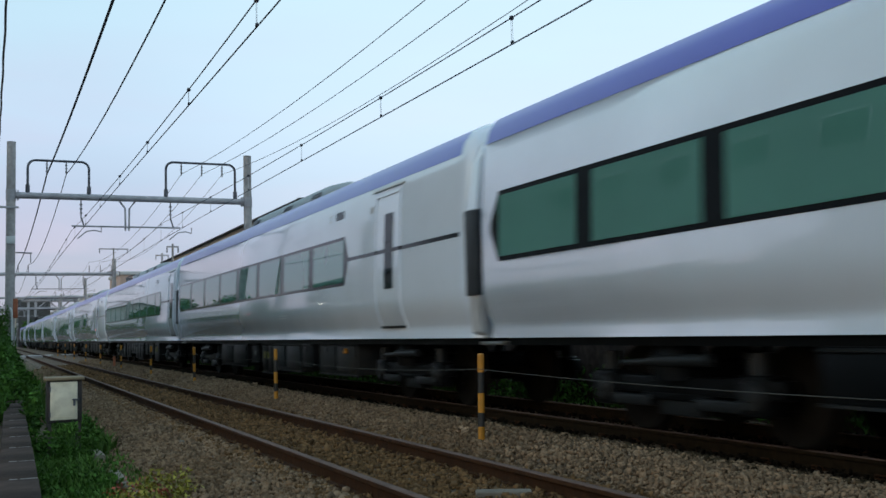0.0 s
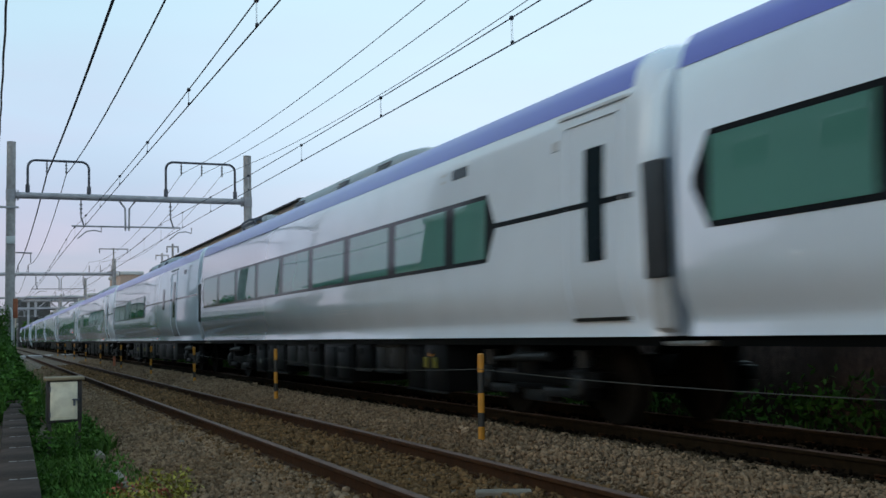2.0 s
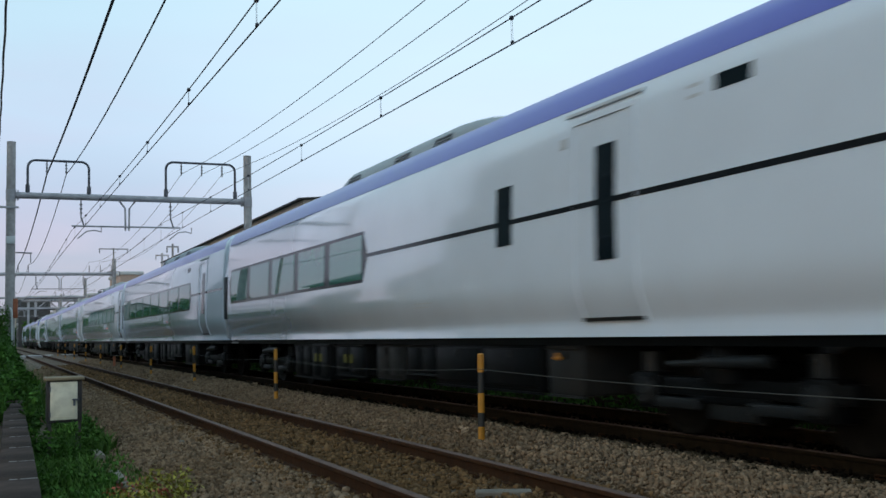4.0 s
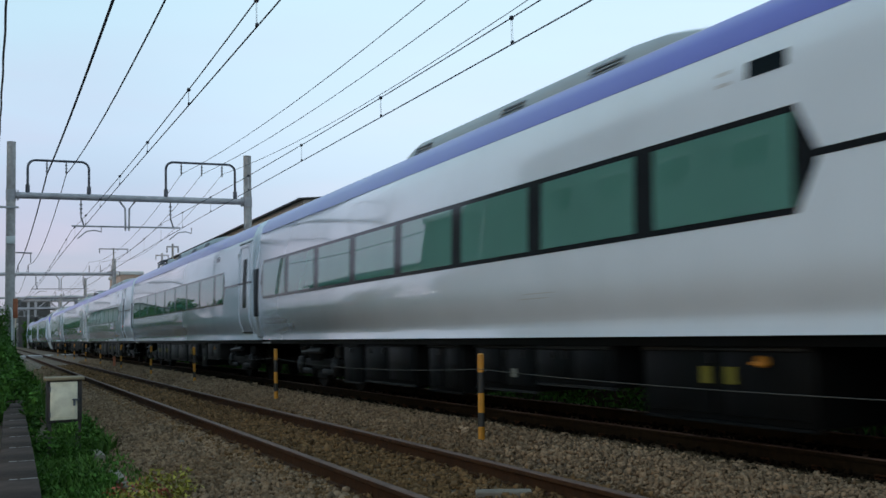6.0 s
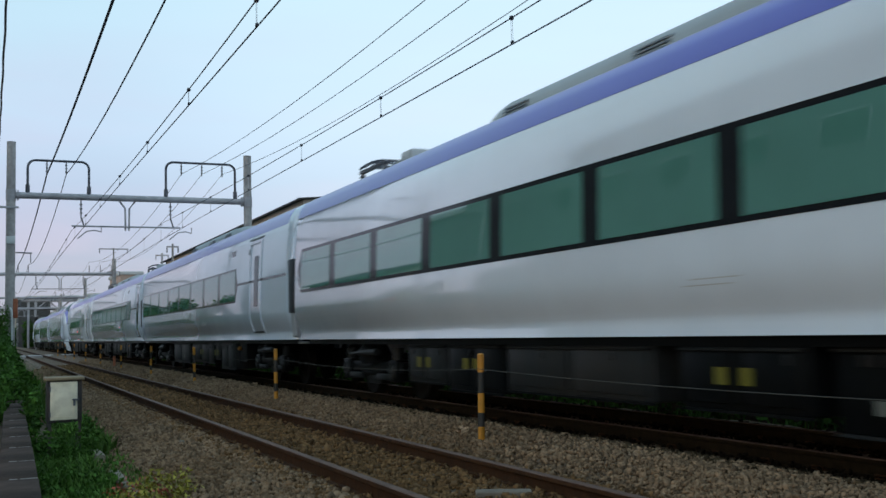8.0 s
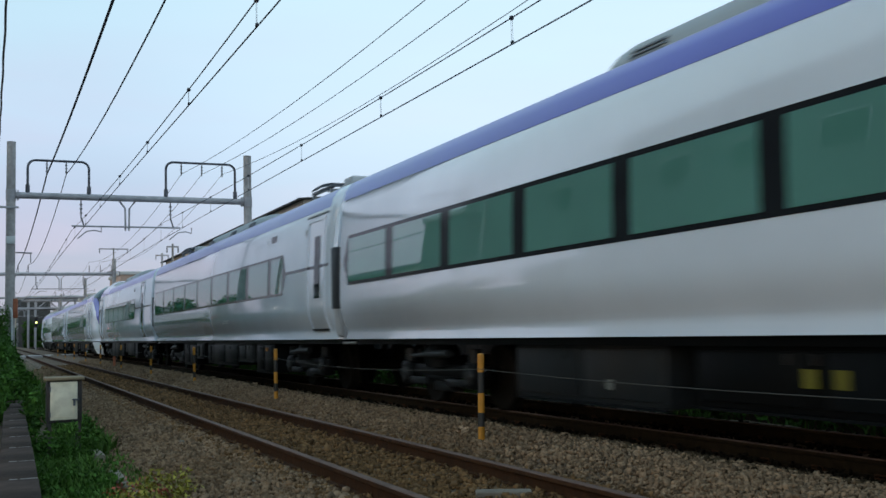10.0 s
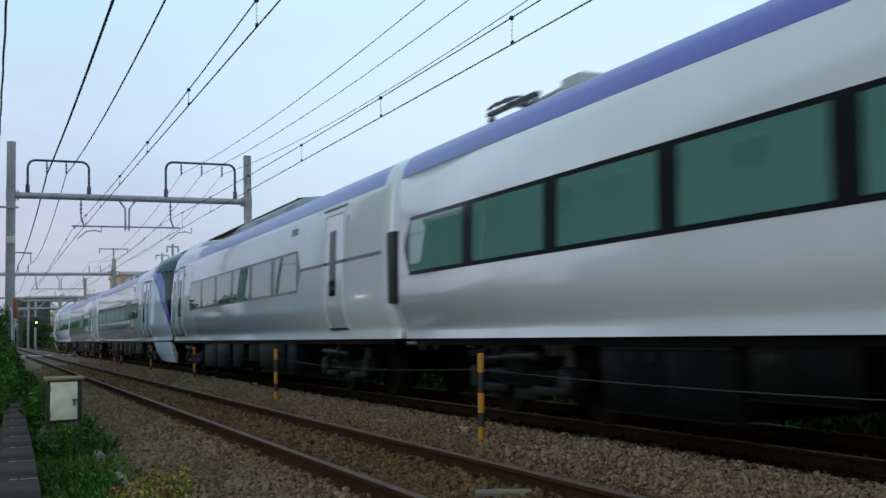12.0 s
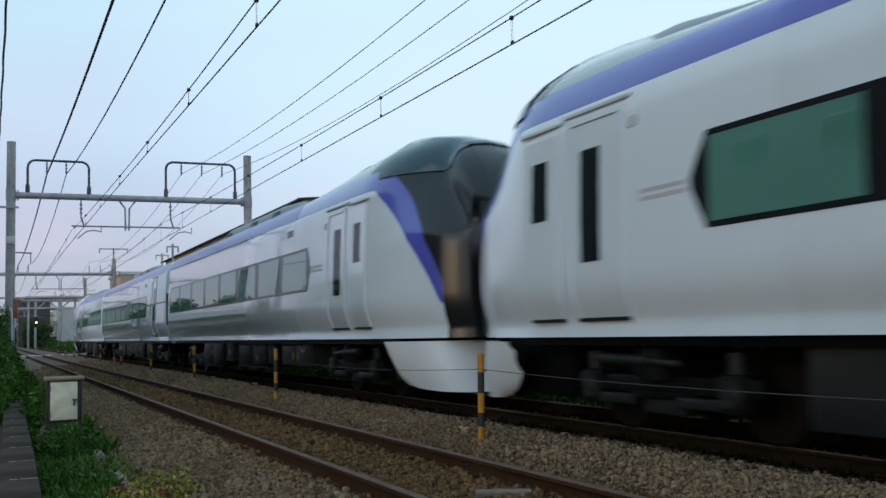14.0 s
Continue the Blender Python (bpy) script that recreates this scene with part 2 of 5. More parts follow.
def add_tube(bm, pts, r, seg=8):
    """A tube of radius r swept along pts."""
    pts = [Vector(p) for p in pts]
    rings = []
    for i, p in enumerate(pts):
        d = (pts[min(i + 1, len(pts) - 1)] - pts[max(i - 1, 0)]).normalized()
        side = d.cross(Vector((0.31, 0.17, 0.93))).normalized()
        up = side.cross(d)
        rings.append([bm.verts.new(p + r * (side * math.cos(2 * math.pi * k / seg) + up * math.sin(2 * math.pi * k / seg))) for k in range(seg)])
    for a, b in zip(rings, rings[1:]):
        for k in range(seg):
            bm.faces.new((a[k], a[(k + 1) % seg], b[(k + 1) % seg], b[k]))
    bm.faces.new(rings[0]), bm.faces.new(rings[-1])
    return bm


def tube(pts, r, seg=8):
    return add_tube(bmesh.new(), pts, r, seg)


def loft(sections, cap=True):
    """Quads between equal closed loops of points."""
    bm = bmesh.new()
    rings = [[bm.verts.new(p) for p in s] for s in sections]
    n = len(rings[0])
    for a, b in zip(rings, rings[1:]):
        for k in range(n):
            bm.faces.new((a[k], a[(k + 1) % n], b[(k + 1) % n], b[k]))
    if cap:
        bm.faces.new(rings[0]), bm.faces.new(rings[-1])
    return bm


def prism(poly, axis, lo, hi):
    """A plane outline pushed along x, y or z."""
    put = {"x": lambda a, b, c: (c, a, b), "y": lambda a, b, c: (a, c, b), "z": lambda a, b, c: (a, b, c)}[axis]
    return loft([[put(a, b, lo) for a, b in poly], [put(a, b, hi) for a, b in poly]])


def fast_mesh(name, verts, faces, materials):
    """A large mesh of triangles from arrays."""
    me = bpy.data.meshes.new(name)
    me.vertices.add(len(verts))
    me.vertices.foreach_set("co", np.ascontiguousarray(verts, dtype=np.float32).ravel())
    me.loops.add(faces.size)
    me.loops.foreach_set("vertex_index", np.ascontiguousarray(faces, dtype=np.int32).ravel())
    me.polygons.add(len(faces))
    k = faces.shape[1]
    me.polygons.foreach_set("loop_start", np.arange(len(faces), dtype=np.int32) * k)
    me.update(calc_edges=True)
    me.validate()
    for m in materials:
        me.materials.append(m)
    return me

# ------------------------------------------------------------------ ground and tracks
NEAR_C, FAR_C = 3.075, 6.66          # middles of the two tracks
FAR_Z = 0.0
GAUGE = 0.566                         # half the distance of the rail heads
BED = [(-1.5, -0.52), (0.55, -0.50), (1.0, -0.44), (1.5, -0.34), (2.0, -0.22), (2.3, -0.165), (3.8, -0.15), (4.1, -0.02), (4.4, 0.03), (4.8, 0.03), (5.15, -0.04), (5.5, -0.145), (7.8, -0.15), (8.4, -0.16), (9.4, -0.45), (9.9, -0.5)]


def bed_z(x):
    return float(np.interp(x, [p[0] for p in BED], [p[1] for p in BED]))


ground = part("ground", prism([(-1500, -0.9), (1500, -0.9), (1500, -0.56), (-1500, -0.56)], "y", -300, 3000), M_EARTH, smooth=0)
tagged(ground, "dark bare earth with weeds beside the railway", "ground", kind="structure")


def ballast_bed():
    xs = sorted(set([p[0] for p in BED] + list(np.arange(0.4, 9.8, 0.2))))
    ys = list(np.arange(-24, 40, 0.35)) + list(np.arange(40, 700, 6.0))
    bm = bmesh.new()
    grid = [[bm.verts.new((x, y, bed_z(x) + 0.02 * noise.noise((x * 3, y * 3, 0)) + 0.02 * noise.noise((x * 0.8, y * 0.8, 4)))) for x in xs] for y in ys]
    for a, b in zip(grid, grid[1:]):
        for k in range(len(xs) - 1):
            bm.faces.new((a[k], a[k + 1], b[k + 1], b[k]))
    return tagged(part("ballast_bed", bm, M_BALLAST, smooth=180), "brown-grey crushed stone ballast bed under two tracks", "ballast", kind="structure")


bed = ballast_bed()


def stones(count, x0, x1, y0, y1, seed, small=0.012, large=0.027):
    """Loose angular stones strewn over the bed."""
    rng = np.random.default_rng(seed)
    cube = np.array([(x, y, z) for x in (-1, 1) for y in (-1, 1) for z in (-1, 1)], float)
    tri = np.array([(0, 1, 3), (0, 3, 2), (4, 6, 7), (4, 7, 5), (0, 4, 5), (0, 5, 1), (2, 3, 7), (2, 7, 6), (0, 2, 6), (0, 6, 4), (1, 5, 7), (1, 7, 3)])
    x, y = rng.uniform(x0, x1, count), y0 + (y1 - y0) * rng.uniform(0, 1, count) ** 1.5
    z = np.interp(x, [p[0] for p in BED], [p[1] for p in BED]) + rng.uniform(-0.008, 0.03, count)
    size = rng.uniform(small, large, count) * np.where(rng.uniform(0, 1, count) > 0.95, 1.5, 1.0)
    v = cube[None] * rng.uniform(0.25, 1.2, (count, 8, 3)) * rng.uniform(0.45, 1.25, (count, 1, 3))
    ang = rng.uniform(0, 6.28, (count, 3))
    c, s = np.cos(ang), np.sin(ang)
    one, zero = np.ones(count), np.zeros(count)
    rz = np.stack([c[:, 0], -s[:, 0], zero, s[:, 0], c[:, 0], zero, zero, zero, one], 1).reshape(-1, 3, 3)
    rx = np.stack([one, zero, zero, zero, c[:, 1], -s[:, 1], zero, s[:, 1], c[:, 1]], 1).reshape(-1, 3, 3)
    v = np.einsum("nij,nkj->nki", rz @ rx, v) * size[:, None, None]
    v += np.stack([x, y, z], 1)[:, None]
    return v.reshape(-1, 3), (np.arange(count)[:, None, None] * 8 + tri[None]).reshape(-1, 3)


def stone_field(name, label, material, *fields):
    vs, fs, base = [], [], 0
    for args in fields:
        v, f = stones(*args)
        vs.append(v), fs.append(f + base)
        base += len(v)
    ob = new(name, fast_mesh(name, np.concatenate(vs), np.concatenate(fs), [material]))
    return tagged(ob, label, "ballast", kind="stuff")


stone_field("ballast_stones", "grey angular ballast stones heaped beside the rails", M_STONE,
            (30000, 0.95, 2.45, 6.0, 24.0, 1), (42000, 3.75, 5.0, 4.0, 24.0, 2, 0.008, 0.021), (8000, 0.9, 2.4, 20, 48, 3, 0.022, 0.042), (9000, 3.75, 5.0, 20, 52, 4, 0.022, 0.042))
stone_field("track_stones", "rust-brown ballast stones between the rails", M_RUSTSTONE,
            (24000, 2.2, 3.95, 5.0, 24.0, 5), (8000, 2.2, 3.95, 20, 50, 6, 0.022, 0.042))
stone_field("dusty_stones", "dark brown ballast stones beside the far rail", M_BROWNSTONE, (9000, 4.92, 5.4, 3.5, 30, 8), (2500, 4.7, 5.0, 3.5, 30, 9))
# stones below the train, with its shadow in their colour
stone_field("oily_stones", "ballast stones under the train, coloured near black for its shade", M_SHADESTONE, (12000, 5.2, 8.2, 3.5, 30, 7))


def rail_bm(x, z, y0, y1):
    """Rail with foot, web and rounded head."""
    half = [(0.0635, -0.153), (0.0635, -0.141), (0.012, -0.122), (0.0085, -0.06), (0.012, -0.048), (0.0325, -0.036), (0.0325, -0.008), (0.026, -0.001)]
    outline = [(x + a, z + b) for a, b in half] + [(x - a, z + b) for a, b in reversed(half)]
    ys = [y0, *np.arange(0, 100, 6.0), y1]
    bm = loft([[(a, y, b) for a, b in outline] for y in ys])
    bm.normal_update()
    for f in bm.faces:
        if f.calc_center_median().z > z - 0.0075:
            f.material_index = 1
    return bm


def sleeper_bm():
    outline = [(-1.0, -0.17), (1.0, -0.17), (1.0, -0.03), (0.62, 0.0), (0.45, 0.0), (0.3, -0.02), (-0.3, -0.02), (-0.45, 0.0), (-0.62, 0.0), (-1.0, -0.03)]
    bm = prism(outline, "y", -0.12, 0.12)
    bmesh.ops.bevel(bm, geom=[e for e in bm.edges if abs(e.verts[0].co.y - e.verts[1].co.y) < 0.01 and e.verts[0].co.z > -0.1 and e.verts[1].co.z > -0.1], offset=0.02, segments=1, affect="EDGES")
    return bm


def clip_bm():
    bm = tube([(0.0, -0.05, 0.0), (0.03, -0.05, 0.025), (0.05, -0.02, 0.03), (0.05, 0.02, 0.03), (0.03, 0.05, 0.025), (0.0, 0.05, 0.0)], 0.008, 5)
    return add_box(bm, -0.02, 0.03, -0.06, 0.06, -0.02, 0.006)


def track(name, cx, z, label, y1, pieces, paint):
    t = tagged(new(name), label, "railway track", kind="structure")
    for side in (-1, 1):
        part("rail", rail_bm(cx + side * GAUGE, z, -40, y1), paint, t, "rusty steel rail with a worn bright head", smooth=30)
    sl = finish("sleeper", sleeper_bm(), M_SLEEPER, 0)
    cl = finish("rail_clip", clip_bm(), M_RAILSIDE, 40)
    for i in range(pieces):
        y = -2.0 + 0.62 * i + random.uniform(-0.02, 0.02)
        ob = new("sleeper", sl)
        ob.parent, ob.matrix_basis = t, pose(cx + random.uniform(-0.02, 0.02), y, z - 0.155, 0, 0, random.uniform(-0.6, 0.6))
        if 8 < i < 45:
            for s, flip in itertools.product((-1, 1), (0, 180)):
                c = new("rail_clip", cl)
                c.parent = t
                c.matrix_basis = pose(cx + s * GAUGE + (0.055 if not flip else -0.055), y, z - 0.135, 0, 0, flip)
    return t


track("near_track", NEAR_C, 0.0, "rusty rails on dirty concrete sleepers, empty track", 700, 120, [M_RAILSIDE, M_RAILTOP])
track("far_track", FAR_C, FAR_Z, "railway track under the passing train", 700, 60, [M_RAILSHADE, M_RAILTOP])

# loose scraps on the ballast
scrap = part("broken_slab", box(-0.20, 0.20, -0.07, 0.07, -0.05, 0.03, 0.012), M_SLEEPER, None, "pale flat broken concrete slab beside the rail", m=pose(3.33, 6.34, -0.125, 2, 1, -24))
tagged(scrap, category="concrete block")


def withered_tuft():
    """Dry curled leaves caught between the stones."""
    rng = random.Random(8)
    bm = bmesh.new()
    for _ in range(16):
        a, r, h = rng.uniform(0, 6.28), rng.uniform(0.02, 0.09), rng.uniform(0.02, 0.07)
        c, d = Vector((math.cos(a) * r, math.sin(a) * r, h)), Vector((math.cos(a), math.sin(a), 0.5)) * 0.04
        n = Vector((-math.sin(a), math.cos(a), 0)) * 0.016
        p = [bm.verts.new(q) for q in (c - d, c + n + Vector((0, 0, 0.01)), c + d, c - n)]
        bm.faces.new((p[0], p[1], p[2])), bm.faces.new((p[0], p[2], p[3]))
    return bm


tuft = part("withered_weed", withered_tuft(), M_DRYLEAF, None, "small withered tan weed among the ballast stones", m=pose(4.16, 8.8, 0.03), smooth=0)
tagged(tuft, category="weed")

# ------------------------------------------------------------------ posts with rope between the tracks
POST_X = 4.2


def rope_post(y, z_foot, z_top, lean):
    t = thing("marker_post", pose(POST_X, y, 0, 0, lean, 0), "yellow and black striped plastic marker post between tracks", "post", "rope posts")
    r = 0.032
    bands = [(z_top - 0.165, z_top, M_POSTY), (z_top - 0.36, z_top - 0.165, M_POSTK), (z_top - 0.54, z_top - 0.36, M_POSTY), (z_top - 0.67, z_top - 0.54, M_POSTK), (min(z_foot, z_top - 0.7) - 0.12, z_top - 0.67, M_POSTY)]
    for lo, hi, m in bands:
        bm = rod((0, 0, lo), (0, 0, hi), r, seg=14)
        part("yellow_band" if m is M_POSTY else "black_band", bm, m, t)
    cap = bmesh.new()
    bmesh.ops.create_uvsphere(cap, u_segments=12, v_segments=6, radius=r, matrix=Matrix.Translation((0, 0, z_top)) @ Matrix.Diagonal((1, 1, 0.4, 1)))
    part("cap", cap, M_POSTY, t)
    part("rope_eye", tube([(r, -0.01, z_top - 0.16), (r + 0.03, 0, z_top - 0.15), (r, 0.01, z_top - 0.14)], 0.006, 6), M_DARKSTEEL, t)


POST_Y = [1.4, 8.41, 15.74, 22.71, 29.32, 36.4, 43.4, 50.4, 57.4, 64.4, 71.4]
for i, y in enumerate(POST_Y):
    rope_post(y, 0.02, 0.81, (0.0, 1.2, 0.0, -0.5, 0.4, 0.2)[i % 6])


def rope():
    bm = bmesh.new()
    for a, b in zip(POST_Y, POST_Y[1:]):
        sag = 0.075 if a > 2 else 0.05
        za, zb = 0.675, 0.68
        add_tube(bm, [(POST_X - 0.036, a + (b - a) * k / 14, za + (zb - za) * k / 14 - sag * 4 * (k / 14) * (1 - k / 14)) for k in range(15)], 0.0033, 6)
    return tagged(part("guard_rope", bm, M_ROPE), "slack pale rope strung along striped posts", "rope")


rope()

# ------------------------------------------------------------------ overhead line


def insulator_bm(x, y, z, length, r=0.07):
    bm = rod((x, y, z), (x, y, z - length), 0.025, seg=8)
    for k in range(3):
        zz = z - length * (0.25 + 0.25 * k)
        add_rod(bm, (x, y, zz - 0.03), (x, y, zz + 0.03), r, r * 0.5, 12)
    return bm


def portal(y, z_beam, x0, x1, top, arms=True, arches=True):
    t = thing("catenary_portal", pose(0, y, 0), "concrete-pole portal with steel tube beam over both tracks", "catenary gantry", "catenary portals")
    for x, h in ((x0, top), (x1, top - 0.1)):
        part("pole", rod((x, 0, -0.6), (x, 0, h), 0.185, 0.165, 20), M_CONCRETE, t, "round tapered concrete pole")
        part("clamp_band", rod((x, 0, z_beam - 0.2), (x, 0, z_beam + 0.22), 0.19, seg=20), M_GALV, t)
    part("beam", rod((x0 + 0.16, 0, z_beam), (x1 - 0.16, 0, z_beam), 0.13, seg=16), M_GALV, t, "grey galvanised steel tube")
    for x in np.linspace(x0 + 0.25, x1 - 0.25, 2):
        part("flange", rod((x - 0.03, 0, z_beam), (x + 0.03, 0, z_beam), 0.2, seg=16), M_GALV, t)

    def arch(a, b, h, name):
        r = 0.3
        pts = [(a, 0, z_beam + 0.1), (a, 0, z_beam + h - r)] + [(a + r - r * math.cos(k * math.pi / 12), 0, z_beam + h - r + r * math.sin(k * math.pi / 12)) for k in range(1, 7)]
        pts += [(b - r + r * math.sin(k * math.pi / 12), 0, z_beam + h - r + r * math.cos(k * math.pi / 12)) for k in range(0, 6)] + [(b, 0, z_beam + h - r), (b, 0, z_beam + 0.1)]
        bm = tube(pts, 0.05, 8)
        for x in (a, b):
            add_rod(bm, (x, 0, z_beam + 0.1), (x, 0, z_beam + 0.42), 0.085, seg=10)
        part(name, bm, M_DARKSTEEL, t)

    if arches:
        arch(1.32, 3.6, 1.42, "feeder_frame")
        arch(6.62, 9.5, 1.58, "feeder_frame")
    for x in (2.02, 2.74, 7.25, 8.1, 8.95):
        part("insulator", insulator_bm(x, 0, z_beam + ((1.56 if x > 5 else 1.4) if arches else 0.7), 0.52 if arches else 0.6, 0.055 if arches else 0.05), M_PORCELAIN, t)
    if arms:
        zc = z_beam - 1.17
        part("drop_bracket", add_tube(add_tube(bmesh.new(), [(4.76, 0, z_beam - 0.1), (5.0, 0, z_beam - 0.42), (5.01, 0, zc - 0.15)], 0.04, 8), [(5.40, 0, z_beam - 0.1), (5.16, 0, z_beam - 0.42), (5.15, 0, zc - 0.15)], 0.04, 8), M_GALV, t)
        part("cross_arm", rod((2.95, 0, zc), (7.2, 0, zc), 0.035, seg=8), M_GALV, t)
        for x, s in ((3.3, 1), (6.8, 1)):
            part("insulator", insulator_bm(x, 0, z_beam - 0.12, 0.68, 0.075), M_PORCELAIN, t)
            part("hanger_link", tube([(x, 0, z_beam - 0.8), (x + 0.12, 0, zc)], 0.03, 6), M_DARKSTEEL, t)
        for x in (NEAR_C, FAR_C):
            part("steady_arm", tube([(x + 1.0, 0, zc), (x + 1.0, 0, zc - 0.22), (x + 0.75, 0, zc - 0.16), (x + 0.45, 0, zc - 0.2), (x + 0.1, 0, zc - 0.5)], 0.025, 6), M_GALV, t)
    return t


main_portal = portal(41.9, 6.75, 0.72, 10.04, 8.85)
part("cable_box", box(0.82, 1.0, -0.16, 0.16, 1.95, 2.7, 0.03), M_ORANGE, main_portal, "faded orange cable cover")
part("pole_plate", box(0.56, 0.88, -0.215, -0.19, 4.82, 5.12, 0.01), M_WHITEP, main_portal, "pale blank plate")
part("cable_bracket", box(-0.6, 1.0, -0.3, -0.22, 6.2, 6.28, 0.01), M_GALV, main_portal)
portal(84.0, 6.28, 0.3, 9.15, 7.6, arches=False)
portal(128.0, 6.2, 0.3, 10.6, 8.6, arches=False)
portal(172.0, 6.2, 0.3, 10.6, 8.6, arches=False)
portal(-4.0, 6.75, 0.0, 10.04, 8.85)


def messenger(y, near):
    if y <= 41.9:
        return 5.21 + 0.0009 * (y - 27) ** 2 if near else 5.445 + 0.0005 * (y - 15) ** 2
    u = ((y - 41.9) % 43.0) / 43.0
    return (5.41 if near else 5.81) - 1.2 * u * (1 - u)


def overhead(cx, name, shift):
    t = thing(name, pose(0, 0, 0), "contact wire hung from a messenger wire over the track", "overhead wire", "overhead lines")
    ys = np.arange(-4, 216.1, 2.0)

    def wx(y):                                   # stagger from support to support
        return cx + shift + 0.12 * math.cos(math.pi * (y + 4) / 46)

    def cz(y):
        return (5.065 if cx > 5 else 5.05) + (0.04 if cx > 5 else -0.07) * min(max((y - 10) / 20, -0.6), 1.4)

    part("contact_wire", tube([(wx(y), y, cz(y)) for y in ys], 0.011, 6), M_WIRE, t)
    part("messenger_wire", tube([(wx(y), y, messenger(y, cx < 5)) for y in ys], 0.010, 6), M_WIRE, t)
    for k in range(-2, 34):
        y = 12.1 + 5.1 * k if cx > 5 else 12.45 + 4.65 * k
        if y < -3 or y > 130:
            continue
        zt, zb = messenger(y, cx < 5), cz(y)
        bm = bmesh.new()
        for s in (-0.022, 0.022):
            add_tube(bm, [(wx(y), y + s, zt), (wx(y), y + s, zb)], 0.0035, 5)
        h = part("hanger", bm, M_STEEL, t)
        ball = bmesh.new()
        bmesh.ops.create_uvsphere(ball, u_segments=10, v_segments=8, radius=0.036, matrix=Matrix.Translation((wx(y), y, zt)))
        part("hanger_clamp", ball, M_CABLE, h)
        part("wire_clip", box(wx(y) - 0.015, wx(y) + 0.015, y - 0.03, y + 0.03, zb, zb + 0.05, 0.005), M_CABLE, h)
    return t


overhead(NEAR_C, "near_overhead_line", 0.0)
overhead(FAR_C, "far_overhead_line", 0.0)


def span_wire(name, x, z_sup, sag, r, label, x_far=None):
    sup = [(-4.0, z_sup + 0.2), (41.9, z_sup), (84.0, z_sup - 0.6), (128.0, z_sup - 0.7), (172.0, z_sup - 0.7)]
    pts = []
    for i, ((a, za), (b, zb)) in enumerate(zip(sup, sup[1:])):
        for k in range(16):
            u = k / 16
            pts.append((x, a + (b - a) * u, za + (zb - za) * u - 4 * (sag if i == 0 else sag * 1.15) * u * (1 - u)))
    return tagged(part(name, tube(pts, r, 6), M_CABLE if r > 0.015 else M_WIRE), label, "wire")


span_wire("feeder_cable", 2.02, 7.62, 0.44, 0.028, "thick black feeder cable slung between portals")
span_wire("feeder_wire", 2.74, 7.65, 0.84, 0.017, "dark feeder wire slung between portals")
span_wire("feeder_wire", 7.25, 7.85, 0.85, 0.010, "thin feeder wire slung between portals")
span_wire("feeder_wire", 8.1, 7.87, 0.80, 0.010, "thin feeder wire slung between portals")
span_wire("feeder_wire", 8.95, 7.9, 0.98, 0.009, "thin feeder wire slung between portals")
side_cable = part("side_cable", tube([(0.185 + 0.006 * math.sin(y * 2.3) - 0.0002 * y, y, 6.1 + 0.0003 * (y - 18) ** 2 - 0.12) for y in np.arange(-4, 41.8, 0.6)] + [(0.3, 50, 5.9), (0.32, 62, 5.7), (0.3, 84, 6.2)], 0.019, 6), M_CABLE)
tagged(side_cable, "black cable strung beside the track from pole to pole", "wire")

# ------------------------------------------------------------------ train
PITCH_CAR = 20.5
PROFILE = [(1.366, 0.945), (1.350, 1.04), (1.347, 1.085), (1.354, 1.12), (1.378, 1.18), (1.410, 1.26), (1.440, 1.35), (1.457, 1.45), (1.463, 1.56), (1.461, 1.75), (1.456, 2.0), (1.443, 2.35), (1.422, 2.75), (1.395, 3.08), (1.375, 3.2), (1.325, 3.36), (1.225, 3.5), (1.02, 3.6), (0.6, 3.66), (0.0, 3.68)]
P_Z = [p[1] for p in PROFILE]
P_X = [p[0] for p in PROFILE]


def side_x(z):
    return float(np.interp(z, P_Z, P_X))


def loop(scale_x=1.0, drop=0.0, y=0.0):
    pts = [(-x * scale_x, y, z - drop * max(0, (z - 2.6)) / 1.08) for x, z in PROFILE]
    return pts + [(-px, py, pz) for px, py, pz in reversed(pts[:-1])]


def patch(cols, off=0.006, nz=5, sign=-1, depth=0.03):
    """A panel that lies on the car's side: columns (y, z_low, z_high), proud by off."""
    bm = bmesh.new()
    outer, inner = [], []
    lo_all, hi_all = {c[1] for c in cols}, {c[2] for c in cols}
    inner_z = None
    if len(lo_all) == 1 and len(hi_all) == 1:         # follow the bends of the shell exactly
        inner_z = [z for z in P_Z if min(lo_all) + 0.004 < z < max(hi_all) - 0.004]
        nz = len(inner_z) + 1
    for y, lo, hi in cols:
        zs = [lo + (hi - lo) * k / nz for k in range(nz + 1)] if inner_z is None else [lo] + inner_z + [hi]
        outer.append([bm.verts.new((sign * (side_x(z) + off), y, z)) for z in zs])
        inner.append([bm.verts.new((sign * (side_x(z) - depth), y, z)) for z in zs])
    for grid in (outer, inner):
        for a, b in zip(grid, grid[1:]):
            for k in range(nz):
                bm.faces.new((a[k], a[k + 1], b[k + 1], b[k]))
    for k in (0, nz):
        for i in range(len(cols) - 1):
            bm.faces.new((outer[i][k], outer[i + 1][k], inner[i + 1][k], inner[i][k]))
    for i in (0, len(cols) - 1):
        for k in range(nz):
            bm.faces.new((outer[i][k], outer[i][k + 1], inner[i][k + 1], inner[i][k]))
    return bm


